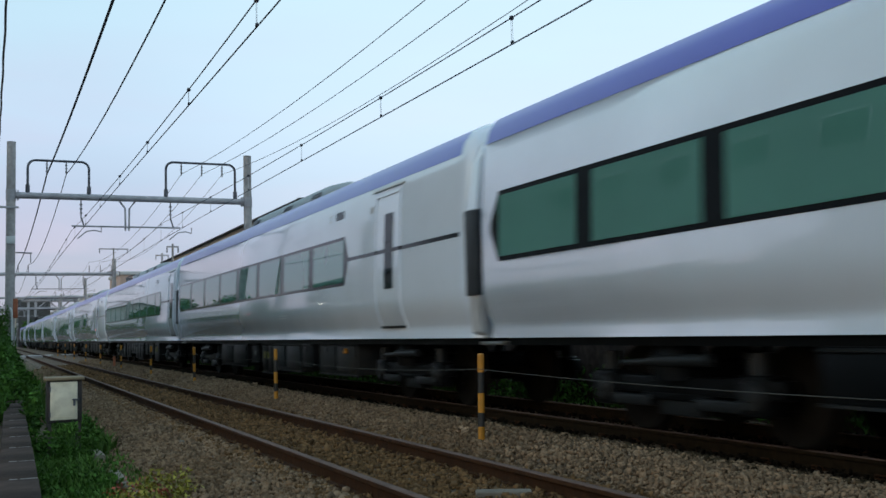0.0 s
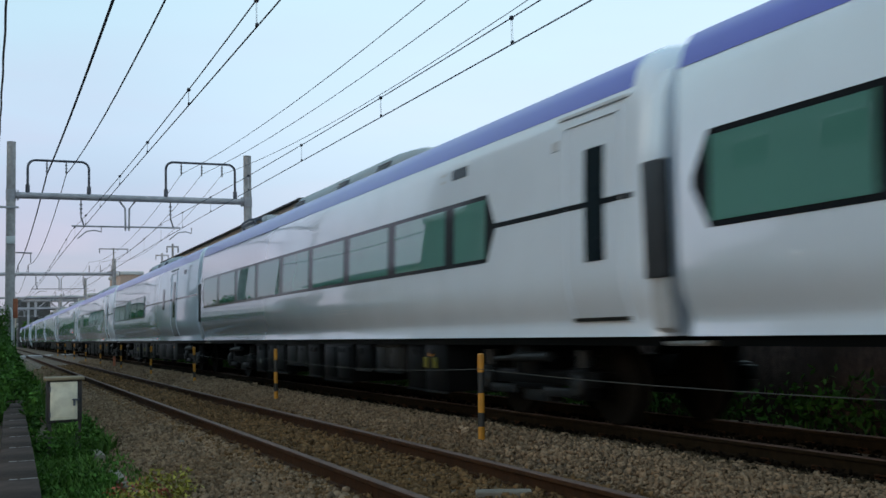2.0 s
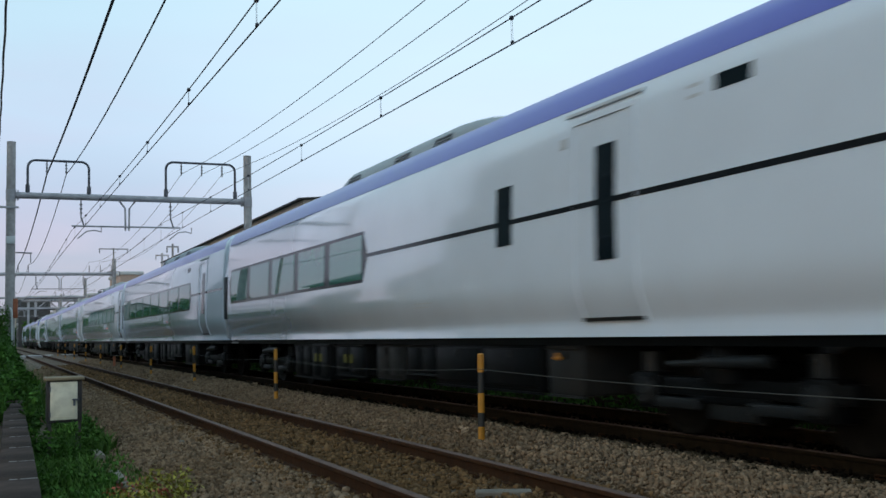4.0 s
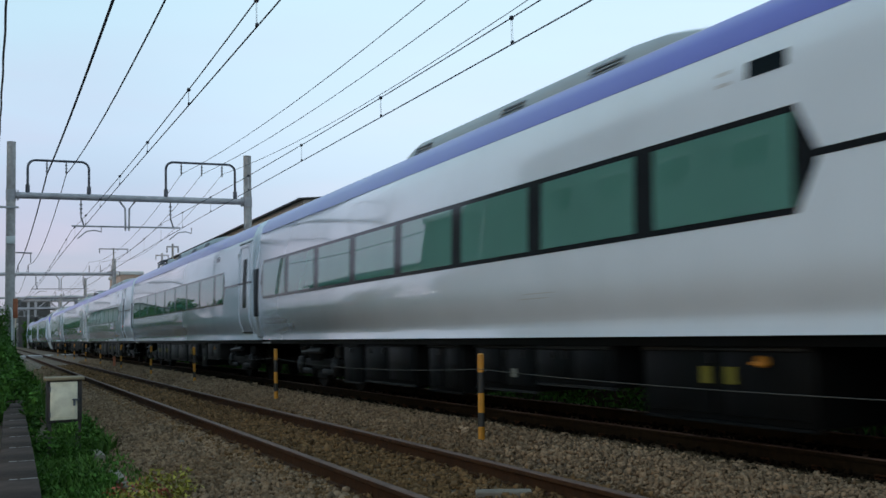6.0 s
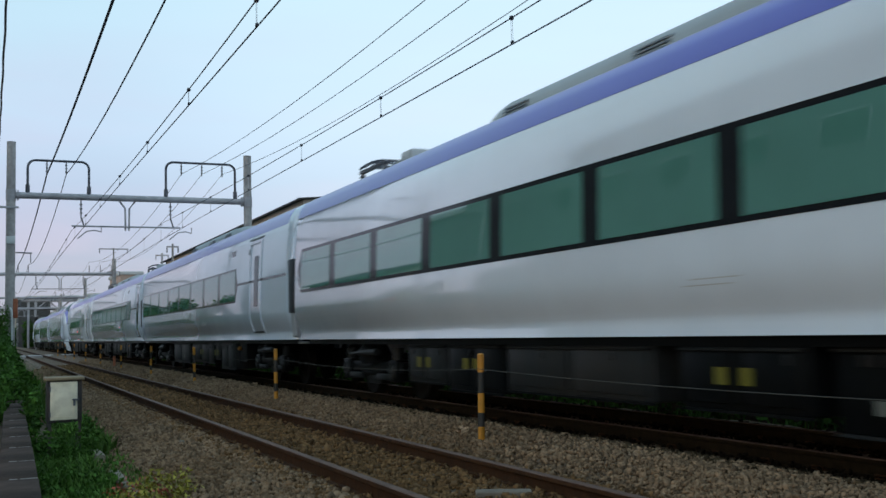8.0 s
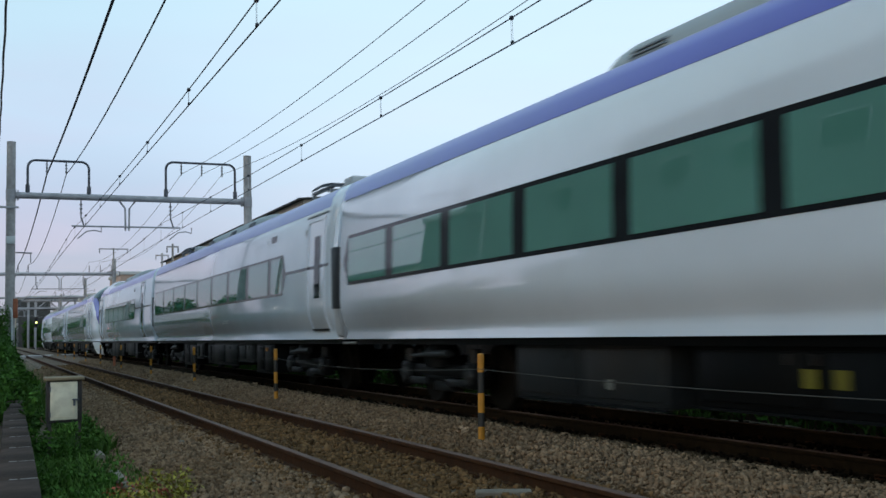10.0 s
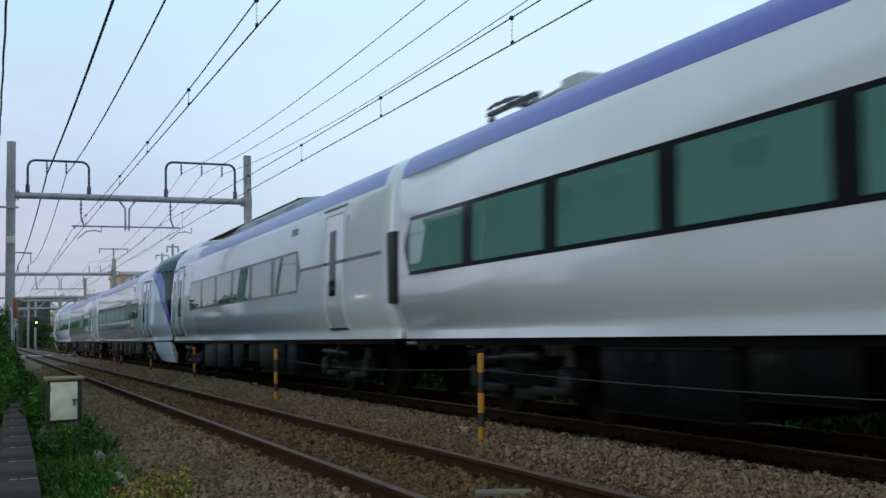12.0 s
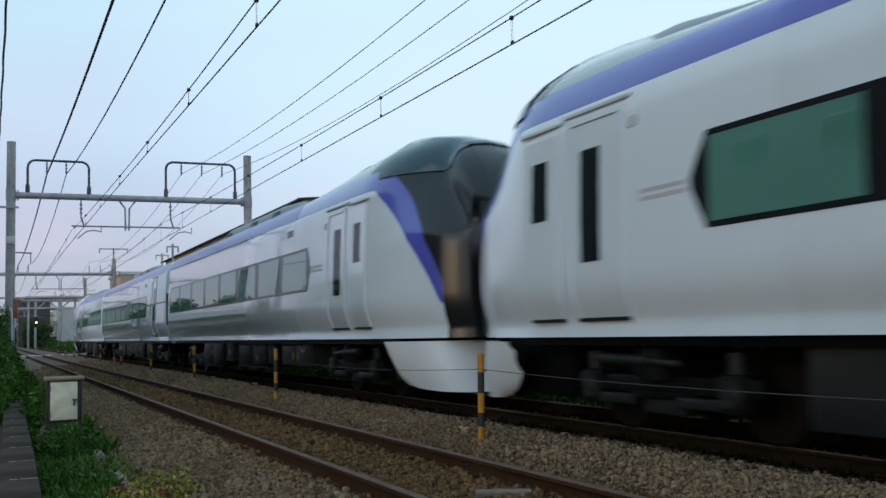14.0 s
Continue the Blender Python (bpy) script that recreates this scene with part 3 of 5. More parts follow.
def rim(y0, y1, z0, z1, w, off, sign=-1):
    """A narrow raised frame round an opening on the side."""
    bm = patch([(y0 - w, z0 - w, z1 + w), (y0, z0 - w, z1 + w)], off, 6, sign)
    for cols in ([(y1, z0 - w, z1 + w), (y1 + w, z0 - w, z1 + w)], [(y0, z1, z1 + w), (y1, z1, z1 + w)]):
        b2 = patch(cols, off, 6, sign)
        me = bpy.data.meshes.new("tmp")
        b2.to_mesh(me)
        b2.free()
        bm.from_mesh(me)
        bpy.data.meshes.remove(me)
    return bm


WIN_LO, WIN_HI = 1.805, 2.60


def window_band(car, u0, u1, sign, tip0=True, tip1=True, narrow=False):
    """Black band with pointed ends and its green panes."""
    mid = 2.2
    cols = []
    n_tip = 4
    if tip0:
        cols += [(u0 - 0.2 + 0.2 * k / n_tip, mid - (mid - WIN_LO) * (0.12 + 0.88 * k / n_tip), mid + (WIN_HI - mid) * (0.12 + 0.88 * k / n_tip)) for k in range(n_tip)]
    cols += [(u0, WIN_LO, WIN_HI), (u1, WIN_LO, WIN_HI)]
    if tip1:
        cols += [(u1 + 0.2 * k / n_tip, mid - (mid - WIN_LO) * (1 - 0.88 * k / n_tip), mid + (WIN_HI - mid) * (1 - 0.88 * k / n_tip)) for k in range(1, n_tip + 1)]
    band = part("window_band", patch(cols, 0.004, 5, sign), M_BLACK, car, "gloss black window band with pointed ends")
    spans, lo = [], u0 + 0.03
    if narrow:                                   # a short pane at the front end
        spans.append((lo, lo + 0.84))
        lo += 0.84 + 0.28
    n = max(1, round((u1 - lo) / 1.85))
    pitch = (u1 - 0.02 - lo + 0.29) / n
    spans += [(lo + pitch * k, lo + pitch * (k + 1) - 0.29) for k in range(n)]
    for a, b in spans:
        part("window_pane", patch([(a, WIN_LO + 0.05, WIN_HI - 0.055), (b, WIN_LO + 0.05, WIN_HI - 0.055)], 0.009, 5, sign), M_GLASS, band, "green tinted window pane")


def side_door(car, u0, u1, sign, line=True):
    door = part("door", patch([(u0, 1.13, 3.02), (u1, 1.13, 3.02)], 0.004, 14, sign, 0.03), M_WHITE, car, "white plug door with narrow window")
    part("door_frame", rim(u0, u1, 1.13, 3.02, 0.05, 0.022, sign), M_WHITE, door)
    c = (u0 + u1) / 2 - 0.06
    part("door_glass", patch([(c - 0.16, 1.66, 2.75), (c + 0.16, 1.66, 2.75)], 0.013, 8, sign), M_DARKGLASS, door, "narrow dark door window")
    for a, b in ((u0 + 0.004, c - 0.164), (c + 0.164, u1 - 0.004)) if line else ():
        part("waist_line", patch([(a, 2.185, 2.24), (b, 2.185, 2.24)], 0.008, 2, sign), M_BLACK, door)
    for a, b in ((u0 - 0.05, u0), (u1, u1 + 0.05)) if line else ():
        part("waist_line", patch([(a, 2.185, 2.24), (b, 2.185, 2.24)], 0.025, 2, sign), M_BLACK, door)
    part("door_step", patch([(u0 - 0.02, 1.095, 1.13), (u1 + 0.02, 1.095, 1.13)], 0.03, 2, sign), M_UNDERLT, door, "grey metal sill")
    part("rain_gutter", patch([(u0 - 0.15, 3.12, 3.15), (u1 + 0.15, 3.12, 3.15)], 0.03, 2, sign), M_GREY, door)
    part("door_shadow_gap", patch([(u0, 3.02, 3.06), (u1, 3.02, 3.06)], 0.010, 2, sign), M_RUBBER, door)
    part("door_lamp", patch([(u1 + 0.16, 2.83, 2.93), (u1 + 0.26, 2.83, 2.93)], 0.015, 3, sign), M_GREY, door)


def black_line(car, u0, u1, sign):
    part("waist_line", patch([(u0, 2.185, 2.24), (u1, 2.185, 2.24)], 0.003, 2, sign), M_BLACK, car, "thin black waist line")


def display(car, u, sign):
    part("destination_display", patch([(u, 2.90, 3.03), (u + 0.42, 2.90, 3.03)], 0.004, 3, sign), M_DARKGLASS, car, "small dark side display")
    part("side_plate", patch([(u + 0.62, 2.9, 2.93), (u + 0.76, 2.9, 2.93)], 0.002, 2, sign), M_GREY, car)
    part("side_plate", patch([(u + 0.62, 2.99, 3.02), (u + 0.76, 2.99, 3.02)], 0.002, 2, sign), M_GREY, car)


def ac_unit(car, u0, u1):
    """Roof air conditioner with sloped ends, and its louvres."""
    half = [(0.98, 3.55), (0.93, 3.7), (0.82, 3.83), (0.6, 3.89), (0.0, 3.91)]
    ring = [(-x, z) for x, z in half] + [(x, z) for x, z in reversed(half[:-1])]

    def sec(y, f, w):
        return [(x * w, y, 3.5 + (z - 3.5) * f) for x, z in ring]

    hood = part("ac_hood", loft([sec(u0, 0.35, 0.75), sec(u0 + 0.4, 0.75, 0.9), sec(u0 + 0.8, 0.93, 0.97), sec(u0 + 1.3, 1, 1), sec(u1 - 0.6, 1, 1), sec(u1 - 0.25, 0.9, 0.96), sec(u1, 0.4, 0.85)]), M_ROOF, car, "grey roof air-conditioner hood")
    for y in (u0 + 1.35, (u0 + u1) / 2 - 0.3, u1 - 1.25):
        for k in range(3):
            z = 3.62 + 0.045 * k
            x = float(np.interp(z, [3.55, 3.7, 3.83], [0.98, 0.93, 0.82]))
            for sign in (-1, 1):
                part("louvre", box(sign * x - 0.03, sign * x + 0.006, y, y + 0.55, z, z + 0.018), M_FAIRING, hood)
    part("hood_seam", box(-0.5, 0.5, (u0 + u1) / 2 - 0.01, (u0 + u1) / 2 + 0.01, 3.86, 3.912), M_GREY, hood)


def pantograph(car, u):
    t = part("pantograph", add_box(add_box(box(-0.7, -0.62, u - 0.65, u + 0.65, 3.84, 3.9, 0.01), 0.62, 0.7, u - 0.65, u + 0.65, 3.84, 3.9, 0.01), -0.7, 0.7, u - 0.05, u + 0.05, 3.85, 3.91, 0.01), M_DARKSTEEL, car, "folded single-arm pantograph")
    for x, y in itertools.product((-0.66, 0.66), (-0.56, 0.56)):
        part("insulator", insulator_bm(x, u + y, 3.86, 0.24, 0.07), M_PORCELAIN, t)
    part("lower_arm", tube([(0, u + 0.55, 3.93), (0, u - 0.6, 3.99)], 0.04, 8), M_GREY, t)
    part("upper_arm", add_tube(tube([(-0.25, u - 0.6, 3.99), (-0.1, u + 0.55, 4.02)], 0.025, 8), [(0.25, u - 0.6, 3.99), (0.1, u + 0.55, 4.02)], 0.025, 8), M_GREY, t)
    for dy in (0.30, 0.55):
        part("collector_head", tube([(-0.72, u + dy, 3.92), (-0.58, u + dy, 4.02), (-0.4, u + dy, 4.06), (0.4, u + dy, 4.06), (0.58, u + dy, 4.02), (0.72, u + dy, 3.92)], 0.022, 8), M_DARKSTEEL, t)
    part("hood_box", box(-0.6, 0.1, u - 1.5, u - 1.05, 3.62, 3.95, 0.05), M_GREY, t)


def wheelset_mesh():
    """Axle and two flanged wheels turned in one piece."""
    half = [(0.74, 0.08), (0.73, 0.11), (0.66, 0.13), (0.64, 0.20), (0.62, 0.36), (0.635, 0.415), (0.625, 0.428), (0.525, 0.432), (0.515, 0.455), (0.49, 0.455), (0.485, 0.36), (0.50, 0.14), (0.47, 0.085)]
    line = [(-x, r) for x, r in half] + list(reversed(half))
    return finish("wheelset", loft([[(x, r * math.cos(2 * math.pi * k / 28), r * math.sin(2 * math.pi * k / 28)) for k in range(28)] for x, r in line]), M_WHEEL, 35)


WHEELSET = wheelset_mesh()


def bogie_meshes():
    side = box(-0.07, 0.07, -1.35, 1.35, 0.42, 0.58, 0.02)
    for y in (-1.05, 1.05):
        add_box(side, -0.10, 0.12, y - 0.17, y + 0.17, 0.28, 0.62, 0.04)
    add_box(side, -0.06, 0.06, -0.5, 0.5, 0.36, 0.46, 0.03)
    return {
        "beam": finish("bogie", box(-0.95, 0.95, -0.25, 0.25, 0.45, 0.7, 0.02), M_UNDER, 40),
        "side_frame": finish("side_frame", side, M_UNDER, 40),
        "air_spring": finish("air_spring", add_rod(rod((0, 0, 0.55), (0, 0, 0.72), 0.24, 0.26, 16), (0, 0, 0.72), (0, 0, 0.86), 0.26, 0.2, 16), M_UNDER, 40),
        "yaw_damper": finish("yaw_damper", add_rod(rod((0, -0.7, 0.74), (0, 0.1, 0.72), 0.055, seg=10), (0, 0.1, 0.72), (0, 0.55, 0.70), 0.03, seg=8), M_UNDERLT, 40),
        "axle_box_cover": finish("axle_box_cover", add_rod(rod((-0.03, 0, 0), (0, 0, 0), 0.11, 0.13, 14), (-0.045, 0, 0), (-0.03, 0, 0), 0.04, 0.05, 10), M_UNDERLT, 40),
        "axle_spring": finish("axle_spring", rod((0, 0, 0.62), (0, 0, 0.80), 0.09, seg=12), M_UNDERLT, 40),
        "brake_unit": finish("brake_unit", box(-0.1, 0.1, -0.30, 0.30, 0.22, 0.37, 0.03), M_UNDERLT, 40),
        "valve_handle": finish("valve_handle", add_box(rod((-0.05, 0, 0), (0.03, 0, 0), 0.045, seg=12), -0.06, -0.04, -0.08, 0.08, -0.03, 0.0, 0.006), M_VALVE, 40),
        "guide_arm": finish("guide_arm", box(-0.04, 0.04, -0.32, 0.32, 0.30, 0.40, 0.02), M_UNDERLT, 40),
    }


BOGIE = bogie_meshes()
wheelsets = []


def bogie(car, u):
    b = new("bogie", BOGIE["beam"])
    b.parent = car
    b.matrix_basis = pose(0, u, 0)

    def put(name, x, y, z=0.0, turn=0, label=""):
        ob = new(name, BOGIE[name])
        ob.parent, ob.matrix_basis = b, pose(x, y, z, 0, 0, turn)
        tagged(ob, label)

    for side in (-1, 1):
        put("side_frame", side * 0.98, 0, turn=0 if side > 0 else 180)
        put("air_spring", side * 0.98, 0)
        put("yaw_damper", side * 1.2, 0, label="dull grey damper")
        put("brake_unit", side * 0.9, 0)
        for y in (-1.05, 1.05):
            put("axle_box_cover", side * 1.10, y, 0.45, 0 if side < 0 else 180, "round grey axle box cover")
            put("axle_spring", side * 1.0, y)
            put("guide_arm", side * 1.06, y * 0.62)
    if u < 5:
        put("valve_handle", -1.18, 2.4, 0.74, label="small orange valve handle")
    for y in (-1.05, 1.05):
        w = new("wheelset", WHEELSET)
        w.parent = b
        w.matrix_basis = pose(0, y, 0.43)
        wheelsets.append((w, y))


def underfloor(car, seed, u0, u1, p0=0.35, p1=PITCH_CAR - 0.35):
    """Dark equipment cases hung under the floor."""
    rng = random.Random(seed)
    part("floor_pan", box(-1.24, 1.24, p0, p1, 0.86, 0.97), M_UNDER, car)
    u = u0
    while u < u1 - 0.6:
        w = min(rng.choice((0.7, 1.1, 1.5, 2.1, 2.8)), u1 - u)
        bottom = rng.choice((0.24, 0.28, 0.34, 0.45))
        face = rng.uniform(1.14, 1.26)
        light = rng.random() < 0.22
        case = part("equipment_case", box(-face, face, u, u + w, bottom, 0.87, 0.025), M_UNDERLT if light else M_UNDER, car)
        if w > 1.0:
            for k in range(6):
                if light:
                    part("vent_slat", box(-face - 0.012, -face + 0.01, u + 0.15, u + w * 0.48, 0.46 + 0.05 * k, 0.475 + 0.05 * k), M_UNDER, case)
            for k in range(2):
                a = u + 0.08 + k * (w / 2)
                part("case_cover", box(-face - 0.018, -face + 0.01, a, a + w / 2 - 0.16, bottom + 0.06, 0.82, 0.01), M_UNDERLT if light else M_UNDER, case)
        if rng.random() < 0.25:
            for k in range(2):
                part("caution_label", box(-face - 0.024, -face - 0.014, u + w * 0.4 + 0.3 * k, u + w * 0.4 + 0.3 * k + 0.12, 0.55, 0.69), M_YELLOW, case, "square dull yellow caution label")
        elif rng.random() < 0.25:
            part("plate", box(-face - 0.024, -face - 0.014, u + w * 0.3, u + w * 0.3 + 0.1, bottom + 0.15, bottom + 0.25), M_PLATE, case)
        for k in range(rng.choice((1, 2, 3))):
            a = u + w * rng.uniform(0.1, 0.85)
            part("latch", box(-face - 0.03, -face - 0.012, a, a + 0.05, 0.72, 0.80, 0.006), M_UNDERLT, case)
        if rng.random() < 0.5:
            part("pipe_run", tube([(-face - 0.03, u + 0.03, 0.835), (-face - 0.03, u + w - 0.03, 0.835)], 0.016, 6), M_UNDERLT, case)
        part("bottom_rail", box(-face - 0.01, -face + 0.03, u, u + w, bottom - 0.02, bottom + 0.004), M_UNDERLT if rng.random() < 0.3 else M_UNDER, case)
        u += w + rng.choice((0.08, 0.15, 0.4))


def body_end(car, u, d):
    """Rounded end of the shell, gangway and side bellows; d points into the car."""
    part("gangway", box(-0.72, 0.72, min(u, u - d * 0.26), max(u, u - d * 0.26), 1.05, 3.2, 0.03), M_RUBBER, car)
    if d > 0:
        for s in (-1, 1):
            part("side_bellows", box(s * 1.385 - 0.05, s * 1.385 + 0.05, u - 0.19, u + 0.10, 1.45, 2.48, 0.02), M_RUBBER, car, "dark rubber side bellows")
            part("bellows_shroud", prism([(1.30 * s, 0.98), (1.36 * s, 1.02), (1.40 * s, 1.45), (1.30 * s, 1.45)], "y", u - 0.17, u + 0.08), M_GREY, car, "grey lower shroud of the joint")
            part("bellows_shroud", prism([(1.30 * s, 2.48), (1.40 * s, 2.48), (1.33 * s, 3.05), (1.22 * s, 3.3), (1.15 * s, 3.3)], "y", u - 0.17, u + 0.08), M_WHITE, car)
    part("coupler_step", box(-1.25, -1.0, u - 0.22 if d > 0 else u - 0.1, u + 0.1 if d > 0 else u + 0.22, 0.86, 0.9, 0.01), M_STEEL, car)


def mid_body(y0, y1):
    s = [loop(0.90, 0.10, y0), loop(0.955, 0.05, y0 + 0.04), loop(0.985, 0.02, y0 + 0.10), loop(1, 0, y0 + 0.2)]
    e = [loop(1, 0, y1 - 0.05), loop(0.99, 0.01, y1 - 0.02), loop(0.97, 0.03, y1)]
    return loft(s + e)


def stripe(car, y0, y1, sign):
    part("roof_stripe", patch([(y0, 3.2, 3.575), (y1, 3.2, 3.575)], 0.004, 8, sign), M_PURPLE, car, "violet stripe along the roof edge")


LIVERY = "white railcar with violet roof stripe and green windows"


def mid_car(kind, pantos, seed, tail_gap=0.13):
    rear = PITCH_CAR - tail_gap
    car = thing("train_car", pose(FAR_C, 0, FAR_Z), LIVERY, "train car", "cars of the train")
    part("body", mid_body(0.25, rear), M_WHITE, car, "glossy pearl-white car body", smooth=50)
    part("roof", patch([(0.5, 3.575, 3.655), (rear - 0.07, 3.575, 3.655)], 0.003, 4, -1), M_ROOF, car, "grey roof panel")
    for sign in (-1, 1):
        stripe(car, 0.48, rear - 0.055, sign)
        if kind == "A":
            side_door(car, 2.42, 3.32, sign)
            window_band(car, 4.78, rear - 0.45, sign)
            display(car, 4.86, sign)
            black_line(car, 0.46, 2.36, sign), black_line(car, 3.38, 4.6, sign)
        elif kind == "B":
            side_door(car, 0.68, 1.58, sign)
            window_band(car, 3.32, rear - 0.45, sign, narrow=True)
            display(car, 3.87, sign)
            black_line(car, 0.46, 0.61, sign), black_line(car, 1.65, 3.14, sign)
        else:
            side_door(car, 3.75, 4.7, sign)
            window_band(car, 10.8, rear - 0.45, sign)
            display(car, 2.2, sign)
            part("narrow_window", patch([(6.0, 1.96, 2.62), (6.35, 1.96, 2.62)], 0.008, 5, sign), M_DARKGLASS, car)
            black_line(car, 0.46, 3.68, sign), black_line(car, 4.77, 10.62, sign)
        part("side_emblem", patch([(8.2, 1.40, 1.41), (8.8, 1.40, 1.41)], 0.002, 1, sign), M_GREY, car)
        part("side_emblem", patch([(8.3, 1.35, 1.36), (8.9, 1.35, 1.36)], 0.002, 1, sign), M_GREY, car)
    ac_unit(car, 6.2 if kind != "C" else 7.2, 13.5)
    for u in pantos:
        pantograph(car, u)
    body_end(car, 0.25, 1), body_end(car, rear, -1)
    bogie(car, 3.1), bogie(car, PITCH_CAR - 3.1)
    underfloor(car, seed, 5.0, PITCH_CAR - 5.0)
    return car


# --- cab car: local v runs from the nose (0) to the far end
def nose_paint():
    """White side, violet diagonal and black face, by place on the nose."""
    m = mat("nose_paint", (0.69, 0.755, 0.83), 0.2, 0.0, 0.015, 1.5, coat=0.6)
    nt = m.node_tree
    n, l = nt.nodes.new, nt.links.new
    b = nt.nodes["Principled BSDF"]
    white = b.inputs["Base Color"].links[0].from_socket
    tc, sep = n("ShaderNodeTexCoord"), n("ShaderNodeSeparateXYZ")
    l(tc.outputs["Object"], sep.inputs[0])

    def math_node(op, a, c):
        k = n("ShaderNodeMath")
        k.operation = op
        for i, v in enumerate((a, c)):
            if isinstance(v, (int, float)):
                k.inputs[i].default_value = v
            else:
                l(v, k.inputs[i])
        return k.outputs[0]

    v, z = sep.outputs["Y"], sep.outputs["Z"]
    d_b = math_node("MAXIMUM", math_node("SUBTRACT", z, 1.70), 0.0)
    d_w = math_node("MAXIMUM", math_node("SUBTRACT", z, 1.43), 0.0)
    edge_b = math_node("ADD", math_node("MULTIPLY", d_b, math_node("ADD", math_node("MULTIPLY", d_b, 0.28), 0.30)), 0.29)
    edge_w = math_node("ADD", math_node("MULTIPLY", d_w, math_node("ADD", math_node("MULTIPLY", d_w, 0.32), 0.38)), 0.33)
    black = math_node("LESS_THAN", v, edge_b)
    violet = math_node("MAXIMUM", math_node("MULTIPLY", math_node("LESS_THAN", v, edge_w), math_node("GREATER_THAN", z, 1.43)), math_node("GREATER_THAN", z, 3.2))
    above = math_node("MULTIPLY", math_node("GREATER_THAN", z, 3.53), math_node("GREATER_THAN", v, 2.4))
    black = math_node("MAXIMUM", black, math_node("MULTIPLY", math_node("GREATER_THAN", z, 3.5), math_node("LESS_THAN", v, 2.4)))
    for fac, col in ((violet, (0.085, 0.095, 0.47, 1)), (above, (0.20, 0.225, 0.245, 1)), (black, (0.012, 0.013, 0.015, 1))):
        mx = n("ShaderNodeMix")
        mx.data_type = "RGBA"
        l(fac, mx.inputs["Factor"]), l(white, mx.inputs["A"])
        mx.inputs["B"].default_value = col
        white = mx.outputs["Result"]
    l(white, b.inputs["Base Color"])
    l(math_node("SUBTRACT", 0.6, math_node("MULTIPLY", black, 0.52)), b.inputs["Coat Weight"])
    return m


M_NOSE = nose_paint()
CAB_LEN = 20.7


def cab_top(v):
    """Roof height along the nose: the raised cab bubble, then the sloped face."""
    return float(np.interp(v, [0.0, 0.15, 0.35, 0.8, 1.5, 2.2, 3.2, 4.6, 6.0], [3.05, 3.28, 3.5, 3.82, 4.02, 4.1, 4.05, 3.86, 3.68]))


def fine_profile():
    """The shell's outline with extra points, for the curved nose."""
    out = []
    for (xa, za), (xb, zb) in zip(PROFILE, PROFILE[1:]):
        n = max(1, round((zb - za) / 0.12))
        out += [(xa + (xb - xa) * k / n, za + (zb - za) * k / n) for k in range(n)]
    return out + [PROFILE[-1]]


def nose_section(v):
    def width(z):                         # the face rakes back above the waist
        rake = 1.0 * max(0.0, min(z, 3.3) - 2.35) * min(1.0, max(0.0, (2.3 - v) / 1.1))
        return float(np.interp(v - rake, [0.0, 0.08, 0.18, 0.35, 0.6, 1.0, 1.5, 2.2, 3.0], [0.48, 0.57, 0.645, 0.725, 0.80, 0.885, 0.95, 0.99, 1.0]))

    top = cab_top(v)
    pts = []
    for x, z in fine_profile():
        z0 = z
        if z > 2.6 and top < 3.68:        # pull the upper profile to the local roof height
            z = 2.6 + (z - 2.6) / 1.08 * (top - 2.6)
        elif z > 2.6:
            z += (top - 3.68) * min(1.0, max(0.0, (1.32 - x) / 0.8))
        pts.append((-x * width(z0), v, z))
    return pts + [(-a, b, c) for a, b, c in reversed(pts[:-1])]


